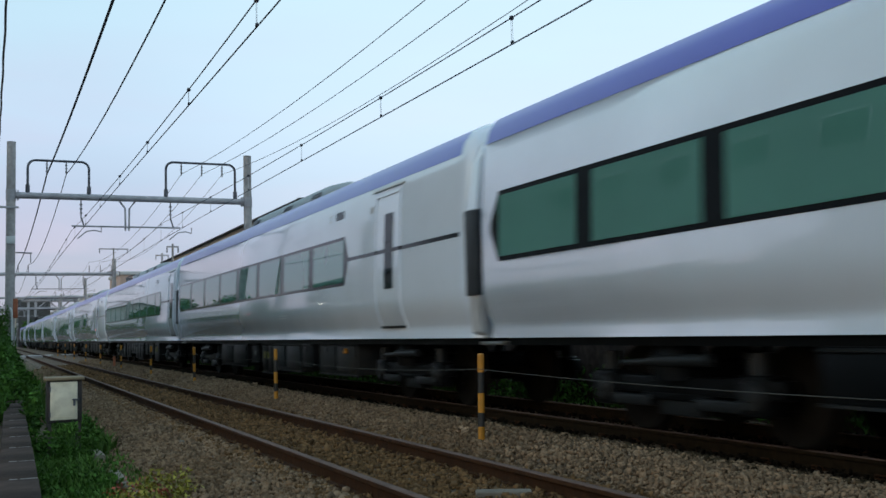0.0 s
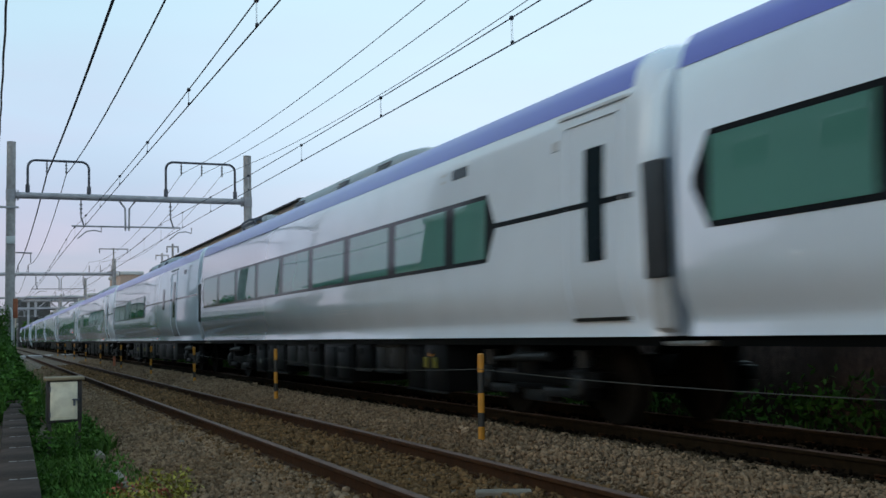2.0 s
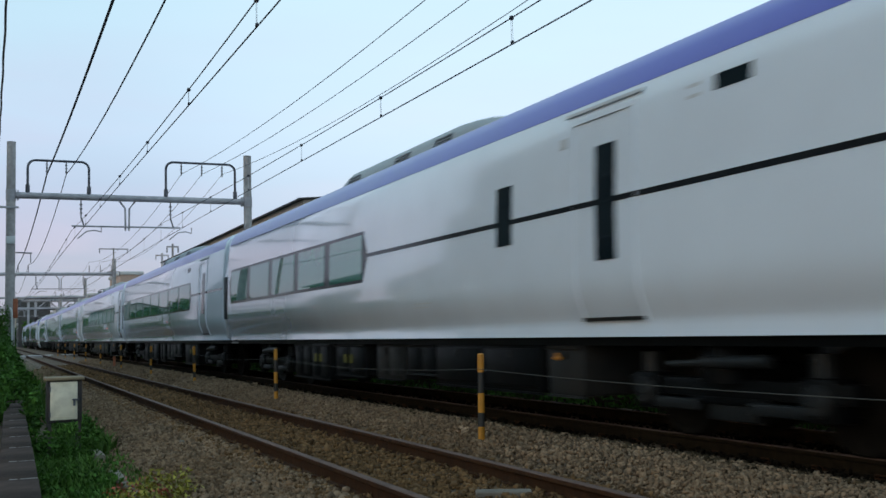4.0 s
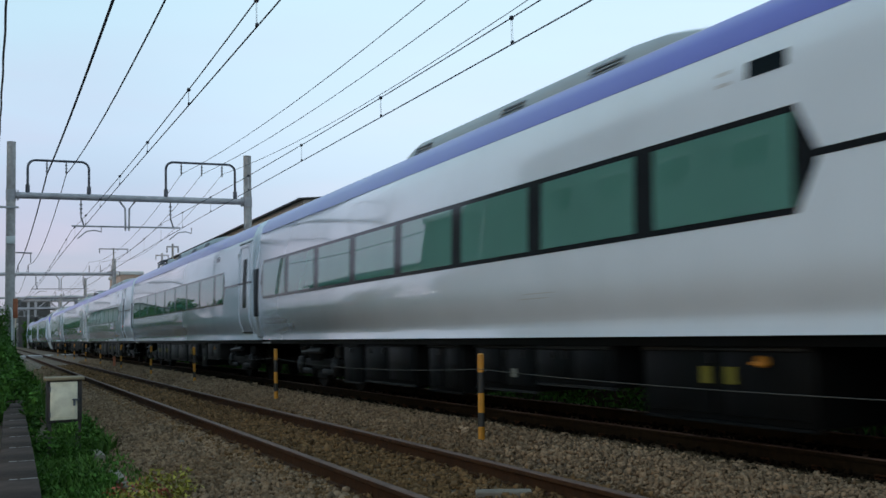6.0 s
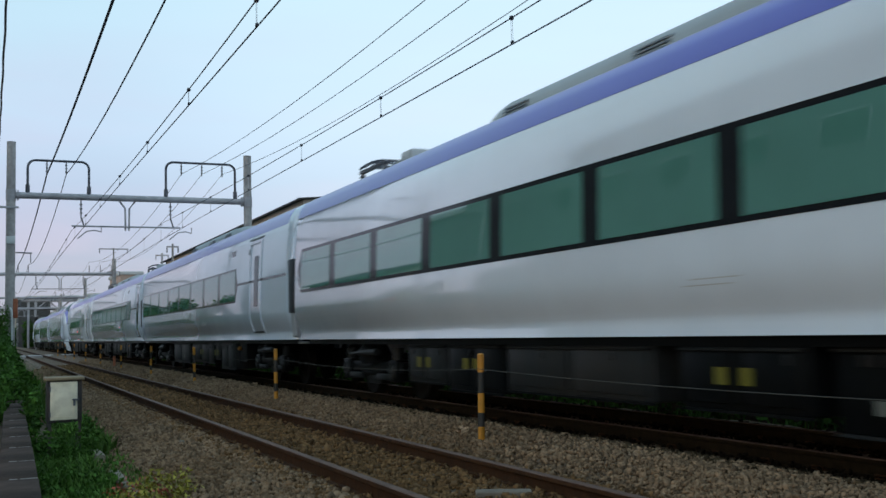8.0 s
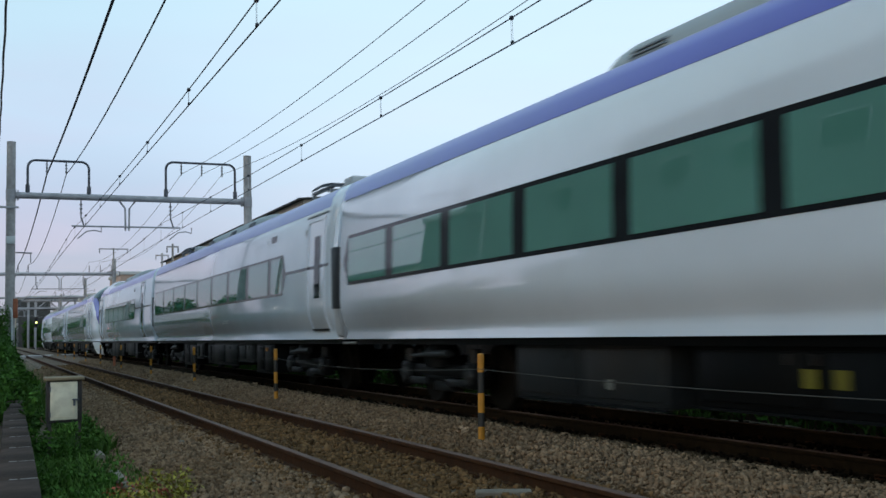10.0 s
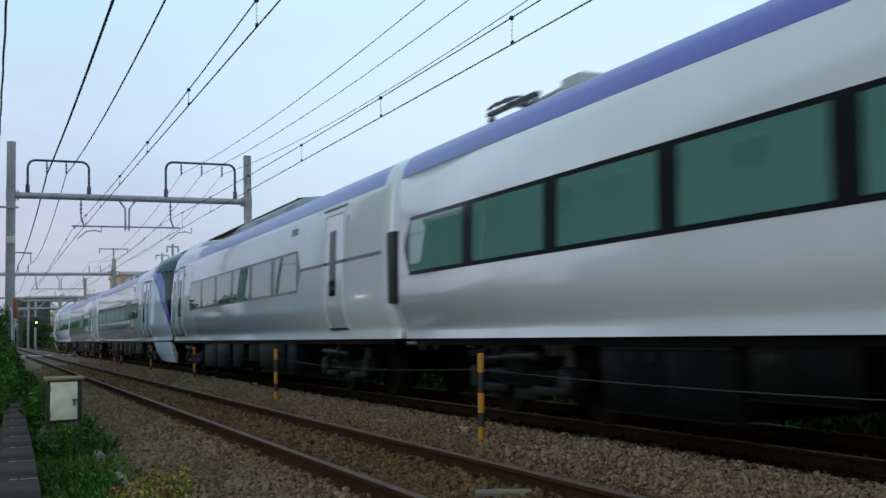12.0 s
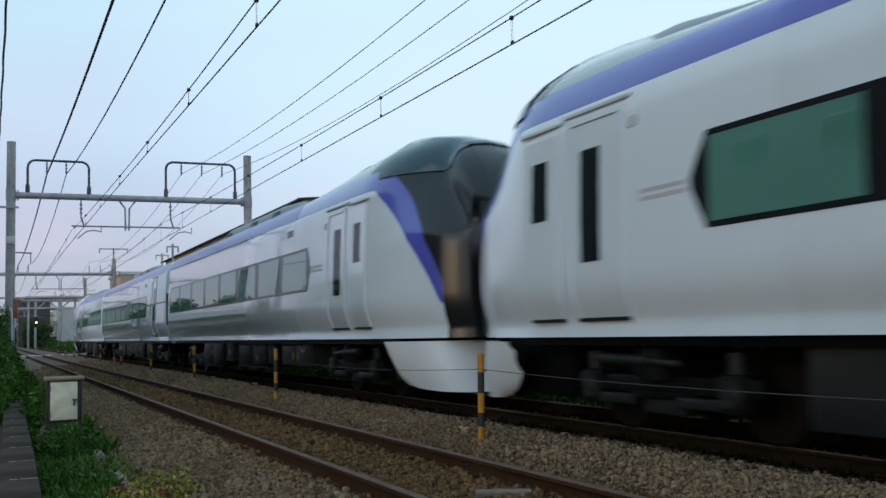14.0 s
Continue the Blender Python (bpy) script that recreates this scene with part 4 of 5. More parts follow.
def cab_car(seed, rear_door):
    car = thing("cab_car", pose(FAR_C, 0, FAR_Z), "white cab railcar, violet-edged black nose face", "train car", "cars of the train")
    vs = [0.0, 0.03, 0.08, 0.15, 0.25, 0.4, 0.55, 0.65, 0.8, 0.95, 1.1, 1.25, 1.4, 1.55, 1.7, 1.85, 2.0, 2.15, 2.3, 2.6, 3.0, 3.5, 4.0, 4.6, 5.3, 6.0]
    part("nose", loft([nose_section(v) for v in vs]), M_NOSE, car, "white nose with violet diagonal and black face", smooth=60)
    back = CAB_LEN - (0.03 if rear_door else 0.13)
    rounding = 0.2 if rear_door else 0.05
    s1 = [loop(1, 0, 6.0), loop(1, 0, back - rounding), loop(0.985, 0.02, back - 0.5 * rounding), loop(0.955, 0.05, back - 0.2 * rounding), loop(0.93, 0.08, back)]
    part("body", loft(s1), M_WHITE, car, "glossy pearl-white car body", smooth=50)
    # wraparound windscreen of the raised cab
    bm = bmesh.new()
    rings = []
    keep = [i for i, p in enumerate(fine_profile()) if p[1] >= 3.3]
    last = 2 * len(fine_profile()) - 2
    for v in (0.72, 0.8, 0.95, 1.1, 1.25, 1.4, 1.55, 1.7, 1.85, 2.0):
        sec = nose_section(v)
        rings.append([bm.verts.new((sec[i][0] * 1.012, v - 0.012, sec[i][2] + 0.014)) for i in range(keep[0], last - keep[0] + 1)])
    for a, b in zip(rings, rings[1:]):
        for k in range(len(a) - 1):
            bm.faces.new((a[k], a[k + 1], b[k + 1], b[k]))
    part("windscreen", bm, M_SCREEN, car, "dark blue-green curved windscreen", smooth=80)
    part("roof_fairing", loft([[(x * w, v, 3.5 + (z - 3.5) * f) for x, z in ((-1.05, 3.5), (-0.95, 3.75), (-0.7, 3.93), (0, 3.98), (0.7, 3.93), (0.95, 3.75), (1.05, 3.5))] for v, w, f in ((2.3, 0.75, 0.9), (3.0, 0.9, 1.0), (4.0, 1, 0.95), (5.4, 1, 0.6), (6.6, 0.95, 0.3))]), M_FAIRING, car, "grey roof fairing behind the cab")
    part("front_gangway_door", box(-0.42, 0.42, -0.06, 0.04, 1.0, 2.72, 0.03), M_RUBBER, car, "dull black front gangway door")
    for s in (-1, 1):
        part("gangway_post", box(s * 0.5 - 0.05, s * 0.5 + 0.05, -0.10, 0.05, 0.98, 2.8, 0.02), M_RUBBER, car)
        lamp = part("headlight", box(s * 0.62 - 0.07, s * 0.62 + 0.07, 0.0, 0.12, 2.46, 2.62, 0.03), M_DARKGLASS, car)
        part("lamp_lens", rod((s * 0.62, -0.008, 2.54), (s * 0.62, 0.01, 2.54), 0.045, seg=14), M_STEEL, lamp)
    # added dark box that fills the bright gap behind the skirt
    part("cab_underframe", box(-0.95, 0.95, 0.5, 2.3, 0.3, 0.88, 0.03), M_UNDER, car)
    part("coupler", add_box(box(-0.14, 0.14, -0.42, 0.4, 0.72, 0.98, 0.03), -0.22, 0.22, -0.46, -0.3, 0.66, 1.02, 0.03), M_UNDER, car)
    # plough-shaped skirt under the nose
    bm = bmesh.new()
    rows = []
    path = [(-1.38, 1.62), (-1.37, 1.54), (-1.35, 1.40), (-1.31, 1.18), (-1.22, 0.85), (-1.10, 0.55), (-0.85, 0.36), (0.0, 0.28)]
    path += [(-x, v) for x, v in reversed(path[:-1])]
    low = [0.86, 0.62, 0.46, 0.36, 0.31, 0.29, 0.28, 0.28]
    low += list(reversed(low[:-1]))
    for (x, v), z0 in zip(path, low):
        jut = 0.35 * max(0.0, 1 - v / 0.9)            # the foot of the plough reaches forward
        ring_out, ring_in = [], []
        for k in range(6):
            z = 0.90 + (z0 - 0.12 - 0.90 + 0.04) * k / 5
            tuck = 1 - 0.10 * (k / 5) ** 2
            ring_out.append(bm.verts.new((x * tuck, v - jut * (k / 5), z)))
            ring_in.append(bm.verts.new((x * tuck * 0.95, v + 0.05 - jut * (k / 5), z)))
        rows.append((ring_out, ring_in))
    for (a, ai), (b, bi) in zip(rows, rows[1:]):
        for k in range(5):
            bm.faces.new((a[k], a[k + 1], b[k + 1], b[k]))
            # inner faces take the underframe black: shade inside the skirt as colour
            bm.faces.new((ai[k], ai[k + 1], bi[k + 1], bi[k])).material_index = 1
        bm.faces.new((a[0], b[0], bi[0], ai[0])), bm.faces.new((a[5], b[5], bi[5], ai[5]))
    part("plough_skirt", bm, [M_SKIRT, M_UNDER], car, "white rounded skirt under the nose", smooth=60)
    for sign in (-1, 1):
        stripe(car, 6.0, back - rounding - 0.02, sign)
        side_door(car, 3.15, 3.98, sign, line=False)
        cab = part("cab_door", patch([(2.2, 1.13, 3.0), (2.85, 1.13, 3.0)], 0.006, 12, sign), M_WHITE, car, "white crew door with small window")
        part("door_glass", patch([(2.40, 2.14, 2.76), (2.70, 2.14, 2.76)], 0.011, 5, sign), M_DARKGLASS, cab)
        part("rain_gutter", patch([(2.15, 3.08, 3.11), (2.95, 3.08, 3.11)], 0.03, 2, sign), M_GREY, cab)
        part("door_step", patch([(2.2, 1.095, 1.13), (2.85, 1.095, 1.13)], 0.03, 2, sign), M_UNDERLT, cab)
        part("grab_rail", tube([(sign * (side_x(1.5) + 0.03), 2.98, 1.3), (sign * (side_x(2.2) + 0.035), 2.98, 2.2)], 0.014, 6), M_WHITE, cab)
        for k in range(2):
            part("side_lettering", patch([(4.3, 2.13 + 0.07 * k, 2.17 + 0.07 * k), (4.95, 2.13 + 0.07 * k, 2.17 + 0.07 * k)], 0.002, 1, sign), M_GREY, car)
        end = CAB_LEN - 4.65 if rear_door else CAB_LEN - 0.58
        window_band(car, 5.2, end, sign)
        if rear_door:
            side_door(car, CAB_LEN - 2.93, CAB_LEN - 2.03, sign)
            display(car, CAB_LEN - 5.1, sign)
            black_line(car, end + 0.2, CAB_LEN - 2.99, sign), black_line(car, CAB_LEN - 1.97, CAB_LEN - 0.26, sign)
        else:
            display(car, 6.2, sign)
    ac_unit(car, 7.5, 14.8)
    body_end(car, back, -1)
    if rear_door:
        for s in (-1, 1):
            part("side_bellows", box(s * 1.385 - 0.05, s * 1.385 + 0.05, CAB_LEN - 0.10, CAB_LEN + 0.19, 1.45, 2.48, 0.02), M_RUBBER, car, "dark rubber side bellows")
    bogie(car, 3.9), bogie(car, CAB_LEN - 3.1)
    underfloor(car, seed, 5.9, CAB_LEN - 5.0, 1.5, CAB_LEN - 0.35)
    return car

# ------------------------------------------------------------------ plants


def leaves(blobs, per_m3, size, seed, shell=0.45):
    """Small folded leaves that fill lumpy blobs (x, y, z, rx, ry, rz)."""
    rng = np.random.default_rng(seed)
    pts = []
    for x, y, z, rx, ry, rz in blobs:
        n = max(12, int(per_m3 * 4.19 * rx * ry * rz))
        d = rng.normal(size=(n, 3))
        d /= np.linalg.norm(d, axis=1)[:, None]
        r = (shell + (1 - shell) * rng.uniform(0, 1, n)) * rng.uniform(0.75, 1.12, n)
        pts.append(np.array((x, y, z)) + d * r[:, None] * np.array((rx, ry, rz)))
    p = np.concatenate(pts)
    n = len(p)
    a = rng.normal(size=(n, 3))
    a /= np.linalg.norm(a, axis=1)[:, None]
    b = np.cross(a, rng.normal(size=(n, 3)))
    b /= np.linalg.norm(b, axis=1)[:, None]
    c = np.cross(a, b)
    s = (size * rng.uniform(0.6, 1.3, n))[:, None]
    v = np.stack([p - a * s, p + b * s * 0.45 + c * s * 0.12, p + a * s, p - b * s * 0.45 + c * s * 0.12], 1)
    f = np.arange(n)[:, None] * 4
    return v.reshape(-1, 3), np.concatenate([f + (0, 1, 2), f + (0, 2, 3)])


def foliage(name, label, category, blobs, per_m3, size, seed, material, parent=None, shell=0.45):
    v, f = leaves(blobs, per_m3, size, seed, shell)
    ob = new(name, fast_mesh(name, v, f, [material]))
    if parent is not None:
        ob.parent = parent
        return ob
    return tagged(ob, label, category, kind="stuff")


def blades(count, x0, x1, y0, y1, h0, h1, seed, z=None, dense=None):
    """Bent grass blades, each two triangles and a tip."""
    rng = np.random.default_rng(seed)
    x, y = rng.uniform(x0, x1, count), rng.uniform(y0, y1, count)
    clump = np.sin(x * 9 + 2 * np.sin(y * 3)) * np.sin(y * 4.1 + seed)
    keep = clump > rng.uniform(-1.4, 0.6, count)
    x, y = x[keep], y[keep]
    n = len(x)
    base = np.stack([x, y, np.interp(x, [p[0] for p in BED], [p[1] for p in BED]) - 0.03 if z is None else np.full(n, z)], 1)
    ang, h = rng.uniform(0, 6.28, n), rng.uniform(h0, h1, n)
    side = np.stack([np.cos(ang), np.sin(ang), np.zeros(n)], 1) * (0.006 + 0.012 * rng.uniform(0, 1, n))[:, None]
    lean_dir = np.stack([-np.sin(ang), np.cos(ang), np.zeros(n)], 1)
    lean = (h * rng.uniform(0.1, 0.8, n))[:, None]
    up = np.array((0, 0, 1.0))
    mid = base + up * (h * 0.6)[:, None] + lean_dir * lean * 0.35
    tip = base + up * (h * 0.95)[:, None] + lean_dir * lean
    v = np.stack([base - side, base + side, mid + side * 0.8, mid - side * 0.8, tip], 1)
    f = np.arange(n)[:, None] * 5
    return v.reshape(-1, 3), np.concatenate([f + (0, 1, 2), f + (0, 2, 3), f + (3, 2, 4)])


def grass(name, label, fields, material):
    vs, fs, base = [], [], 0
    for k in fields:
        v, f = blades(*k)
        vs.append(v), fs.append(f + base)
        base += len(v)
    return tagged(new(name, fast_mesh(name, np.concatenate(vs), np.concatenate(fs), [material])), label, "grass", kind="stuff")


grass("grass", "dark green weeds growing beside the ballast", [
    (15000, 0.42, 1.08, 6.5, 14.5, 0.08, 0.26, 11), (7000, 0.95, 1.45, 13.0, 22.0, 0.10, 0.28, 12), (4000, 0.2, 1.1, 20, 45, 0.3, 0.9, 14), (900, 1.1, 1.45, 9.5, 13, 0.05, 0.14, 13)], M_GRASS)
grass("far_grass", "rough grass on the bank behind the train", [(2800, 8.5, 8.95, 2, 40, 0.06, 0.22, 21)], M_LEAF)
rng_p = random.Random(5)
foliage("low_weeds", "broad-leaved weeds tangled with grass", "weeds", [(rng_p.uniform(0.42, 1.12), rng_p.uniform(7.0, 14.5), -0.34, 0.2, 0.3, rng_p.uniform(0.12, 0.24)) for _ in range(46)] + [(x, y, -0.25, 0.2, 0.3, 0.25) for x, y in ((0.6, 12.4), (0.85, 12.5), (1.1, 12.8), (0.55, 13.2), (1.15, 14.0), (1.25, 15.0), (1.2, 16.5))] + [(x, y, -0.1, 0.14, 0.25, 0.2) for x, y in ((0.66, 12.6), (0.8, 12.7), (0.95, 12.65), (1.12, 13.2), (1.2, 13.6), (1.22, 14.4), (0.5, 12.6))], 1900, 0.03, 31, M_LEAF)
foliage("yellow_weeds", "yellow-green and reddish autumn weeds", "weeds", [(1.0 + 0.55 * k / 9, 7.9 + rng_p.uniform(0, 1.15), -0.29 + 0.06 * (k % 3), 0.15, 0.22, 0.14) for k in range(10)], 5200, 0.024, 32, M_LEAFY)
foliage("red_weeds", "reddish weed leaves at the ballast edge", "weeds", [(0.92 + rng_p.uniform(0, 0.6), 7.9 + rng_p.uniform(0, 1.3), -0.25, 0.10, 0.15, 0.12) for k in range(9)], 4200, 0.022, 33, M_LEAFR)
foliage("ivy_bush", "dense dark green bush and ivy beside track", "bush", [
    (0.30, 20, 0.1, 0.32, 1.6, 0.55), (0.38, 23, 0.25, 0.42, 1.8, 0.55), (0.30, 27, 0.35, 0.45, 2, 0.7), (0.35, 31, 0.3, 0.5, 2.0, 0.8), (0.38, 36, 0.5, 0.45, 2.2, 0.9), (0.33, 40.8, 0.9, 0.35, 0.5, 1.6), (0.62, 17.2, 0.0, 0.2, 0.7, 0.5), (0.55, 15.5, 0.0, 0.13, 0.7, 0.5), (0.10, 17, 0.1, 0.2, 0.8, 0.45), (0.75, 24, 0.0, 0.3, 1.0, 0.4), (0.5, 41.5, 1.6, 0.25, 0.4, 1.0)], 1500, 0.055, 34, M_LEAF)
foliage("hedge", "dark dense hedge along the railway boundary", "hedge", [(8.85 + rng_p.uniform(-0.05, 0.15), y + rng_p.uniform(-0.4, 0.4), rng_p.uniform(-0.1, 0.1), 0.32, 1.3, rng_p.uniform(0.5, 0.7)) for y in np.arange(-6, 75, 1.7)], 520, 0.06, 35, M_LEAF, shell=0.2)
# unseen hedge, added for the dark band mirrored along the car sides
foliage("boundary_hedge", "unseen dark hedge, added for its reflection in the train", "hedge", [(-3.8 + rng_p.uniform(-0.2, 0.2), y, rng_p.uniform(0.0, 0.2), 0.6, 1.4, rng_p.uniform(0.75, 0.95)) for y in np.arange(-8, 90, 2.2)], 90, 0.13, 36, M_LEAF, shell=0.2)


def tree(x, y, h, seed, label):
    rng = random.Random(seed)
    t = thing("tree", pose(x, y, -0.58), label, "tree", "trees beside the line")
    bm = add_tube(bmesh.new(), [(0, 0, 0), (0.1, 0.05, h * 0.25), (0.0, 0.1, h * 0.5), (0.08, 0, h * 0.8)], 0.16, 8)
    for k in range(6):
        a, z = rng.uniform(0, 6.28), h * rng.uniform(0.35, 0.7)
        add_rod(bm, (0, 0, z), (math.cos(a) * h * 0.22, math.sin(a) * h * 0.22, z + h * 0.18), 0.06, 0.02, 6)
    part("trunk", bm, M_BARK, t)
    blobs = [(rng.uniform(-0.25, 0.25) * h, rng.uniform(-0.25, 0.25) * h, h * rng.uniform(0.5, 0.95), h * rng.uniform(0.10, 0.18), h * rng.uniform(0.10, 0.18), h * rng.uniform(0.08, 0.14)) for _ in range(16)]
    foliage("crown", "", "", blobs, 130, 0.11, seed, M_LEAF, t)


for i, (x, y, h) in enumerate([(-12, 52, 5.2), (-11, 60, 4.6), (-14, 75, 6)]):
    tree(x, y, h, 50 + i, "dark green leafy tree beside the line")

# ------------------------------------------------------------------ trackside things


def cable_trough():
    t = tagged(new("cable_trough"), "dark mossy concrete cable trough with lids", "cable trough", kind="structure")
    t.matrix_basis = pose(0.055, 0, 0, 0, 0, -1.05)
    part("trough_body", box(-0.12, 0.12, 5.0, 19.2, -0.62, -0.05, 0.01), M_TROUGH, t)
    lid = finish("lid", box(-0.145, 0.145, -0.605, 0.605, -0.035, 0.03, 0.012), M_TROUGH, 30)
    chip = finish("pale_edge", add_box(box(0.02, 0.14, -0.006, 0.006, 0.020, 0.032), -0.06, 0.0, -0.008, 0.008, 0.022, 0.033), M_CONCRETE, 0)
    for k in range(12):
        ob = new("lid", lid)
        ob.parent, ob.matrix_basis = t, pose(random.uniform(-0.006, 0.006), 5.2 + 1.235 * k, -0.02, 0, random.uniform(-0.8, 0.8), random.uniform(-0.4, 0.4))
        c = new("pale_edge", chip)
        c.parent, c.matrix_basis = t, pose(0, 5.82 + 1.235 * k, -0.022, 0, 0, random.uniform(-4, 4))


cable_trough()


def kerb_edge():
    t = tagged(new("kerb_edging"), "half-buried pale concrete edging stones", "kerb", kind="structure")
    for k, (x, y) in enumerate([(1.17, 8.7), (1.18, 9.55), (1.19, 10.6), (1.20, 12.7), (1.22, 13.6), (1.215, 14.4)]):
        part("edging_stone", box(x - 0.05, x + 0.05, y - 0.37, y + 0.37, -0.6, -0.31 + 0.015 * (k % 2), 0.012), M_SLEEPER, t)


kerb_edge()


def equipment_box():
    t = thing("trackside_box", pose(0.845, 13.0, 0.0), "cream-doored metal trackside cabinet on legs among weeds", "cabinet")
    part("case", box(-0.20, 0.20, 0.0, 0.36, 0.05, 0.56, 0.012), M_BOXDARK, t, "dark weathered case")
    part("lid", box(-0.225, 0.225, -0.05, 0.40, 0.56, 0.60, 0.012), M_LID, t, "weathered brown lid")
    door = part("door", box(-0.165, 0.145, -0.024, 0.0, 0.085, 0.545, 0.008), M_CREAM, t, "cream enamel door")
    part("door_panel", add_box(add_box(add_box(box(-0.13, 0.11, -0.03, -0.02, 0.50, 0.506), -0.13, 0.11, -0.03, -0.02, 0.125, 0.131), -0.13, -0.124, -0.03, -0.02, 0.125, 0.506), 0.104, 0.11, -0.03, -0.02, 0.125, 0.506), M_CREAM, door)
    part("handle", add_box(box(0.085, 0.165, -0.05, -0.024, 0.315, 0.335, 0.005), 0.095, 0.12, -0.045, -0.024, 0.25, 0.335, 0.005), M_DARKSTEEL, door, "rusty dark latch")
    for z in (0.15, 0.46):
        part("hinge", rod((-0.168, -0.02, z - 0.03), (-0.168, -0.02, z + 0.03), 0.012, seg=8), M_DARKSTEEL, door)
    for x, y in itertools.product((-0.17, 0.17), (0.04, 0.32)):
        part("leg", box(x - 0.02, x + 0.02, y - 0.02, y + 0.02, -0.62, 0.06), M_BOXDARK, t)


equipment_box()


def marker_stub(x, y, h, label):
    t = thing("cable_marker", pose(x, y, bed_z(x) - 0.05), label, "post")
    part("stub", rod((0, 0, -0.15), (0, 0, h), 0.05, 0.045, 12), M_ORANGE, t)
    part("stub_cap", rod((0, 0, h), (0, 0, h + 0.04), 0.055, 0.03, 12), M_POSTK, t)


marker_stub(4.25, 38.9, 0.45, "short faded orange cable marker")

crossing = tagged(new("level_crossing"), "pale concrete crossing slabs across the tracks", "crossing", kind="structure")
for x0, x1 in ((1.0, 2.42), (2.62, 3.52), (3.74, 5.9), (6.3, 7.0)):
    part("crossing_slab", box(x0, x1, 77.0, 80.5, -0.3, 0.005, 0.02), M_CONCRETE, crossing)

pipe = part("conduit", tube([(0.78, -0.3, 0.0), (0.78, -0.3, 2.2), (0.72, -0.26, 2.35)], 0.045, 8), M_WHITEP, main_portal, "white plastic conduit")
part("wire_arm", add_tube(tube([(0.9, 0, 4.5), (1.5, 0, 4.48)], 0.03, 6), [(1.45, 0, 4.5), (1.45, 0, 4.1)], 0.02, 6), M_GALV, main_portal)

# added wall close behind the far track: keeps light out from under the train
wall_east = part("light_block_wall", box(9.0, 9.15, -30, 76, -0.6, 1.1, 0.02), M_TROUGH)
tagged(wall_east, "low brown wall behind the hedge, added to block light", "wall", kind="structure")

# ------------------------------------------------------------------ houses and distance


def windows_on(parent, x, face, ys, z, w, h):
    """Framed windows on a wall that faces -x (face=-1) or +x."""
    for y in ys:
        win = part("window", box(min(x, x + face * 0.05), max(x, x + face * 0.05), y - w / 2, y + w / 2, z, z + h, 0.01), M_GALV, parent)
        part("pane", box(min(x + face * 0.052, x + face * 0.06), max(x + face * 0.052, x + face * 0.06), y - w / 2 + 0.06, y + w / 2 - 0.06, z + 0.06, z + h - 0.06), M_DARKGLASS, win)


def long_house():
    t = thing("long_house", pose(0, 0, 0), "beige building with a dark low-pitched roof", "house")
    part("wall", box(14.2, 24, 47.6, 90, -0.6, 7.72), M_BEIGE, t)
    part("roof", prism([(13.95, 7.73), (13.95, 7.80), (19.3, 8.25), (24.7, 7.80), (24.7, 7.73), (19.3, 8.18)], "y", 47.4, 91), M_ROOFTILE, t, "dark sheet-metal roof")
    part("gable", prism([(14.2, 7.72), (24, 7.72), (19.3, 8.17)], "y", 47.6, 90), M_BEIGE, t, smooth=0)
    part("gutter", tube([(13.9, 47.4, 7.72), (13.9, 91, 7.72)], 0.05, 8), M_ROOFTILE, t)
    for y0 in (50.2, 53.0):
        v = part("roof_vent_box", box(13.85, 14.2, y0, y0 + 1.8, 6.35, 7.1, 0.02), M_GALV, t)
        part("slat", box(13.82, 13.85, y0 + 0.2, y0 + 1.6, 6.6, 6.66), M_DARKSTEEL, v)
    windows_on(t, 14.2, -1, (58, 62, 67, 72, 78, 84), 5.2, 1.7, 1.2)
    windows_on(t, 14.2, -1, (52, 58, 64, 70, 76, 82), 2.0, 1.7, 1.3)
    part("aerial", add_tube(add_tube(tube([(17, 56, 8.0), (17, 56, 9.1)], 0.02, 5), [(16.3, 56, 9.0), (17.8, 56, 9.05)], 0.012, 5), [(16.6, 55.7, 8.9), (16.6, 56.3, 8.9)], 0.01, 5), M_DARKSTEEL, t)


long_house()


def house(name, x0, x1, y0, y1, h, wall, label, ridge=1.6, along="y"):
    t = thing(name, pose(0, 0, 0), label, "house", "houses by the line")
    part("wall", box(x0, x1, y0, y1, -0.6, h), wall, t)
    o = 0.5
    if along == "y":
        m = (x0 + x1) / 2
        part("roof", prism([(x0 - o, h - 0.1), (x0 - o, h + 0.08), (m, h + ridge), (x1 + o, h + 0.08), (x1 + o, h - 0.1), (m, h + ridge - 0.2)], "y", y0 - o, y1 + o), M_ROOFTILE, t, smooth=0)
        part("gable", prism([(x0, h), (x1, h), (m, h + ridge - 0.2)], "y", y0, y1), wall, t, smooth=0)
    else:
        part("roof", box(x0 - 0.15, x1 + 0.15, y0 - 0.15, y1 + 0.15, h, h + 0.35, 0.03), M_PALE, t)
    face = 1 if x1 < 0 else -1
    xs = x1 if face > 0 else x0
    k = max(1, int((y1 - y0) / 3.2))
    for z in np.arange(0.6, h - 1.6, 2.8):
        windows_on(t, xs, face, [y0 + (y1 - y0) * (i + 0.5) / k for i in range(k)], z, 1.6, 1.2)
    return t


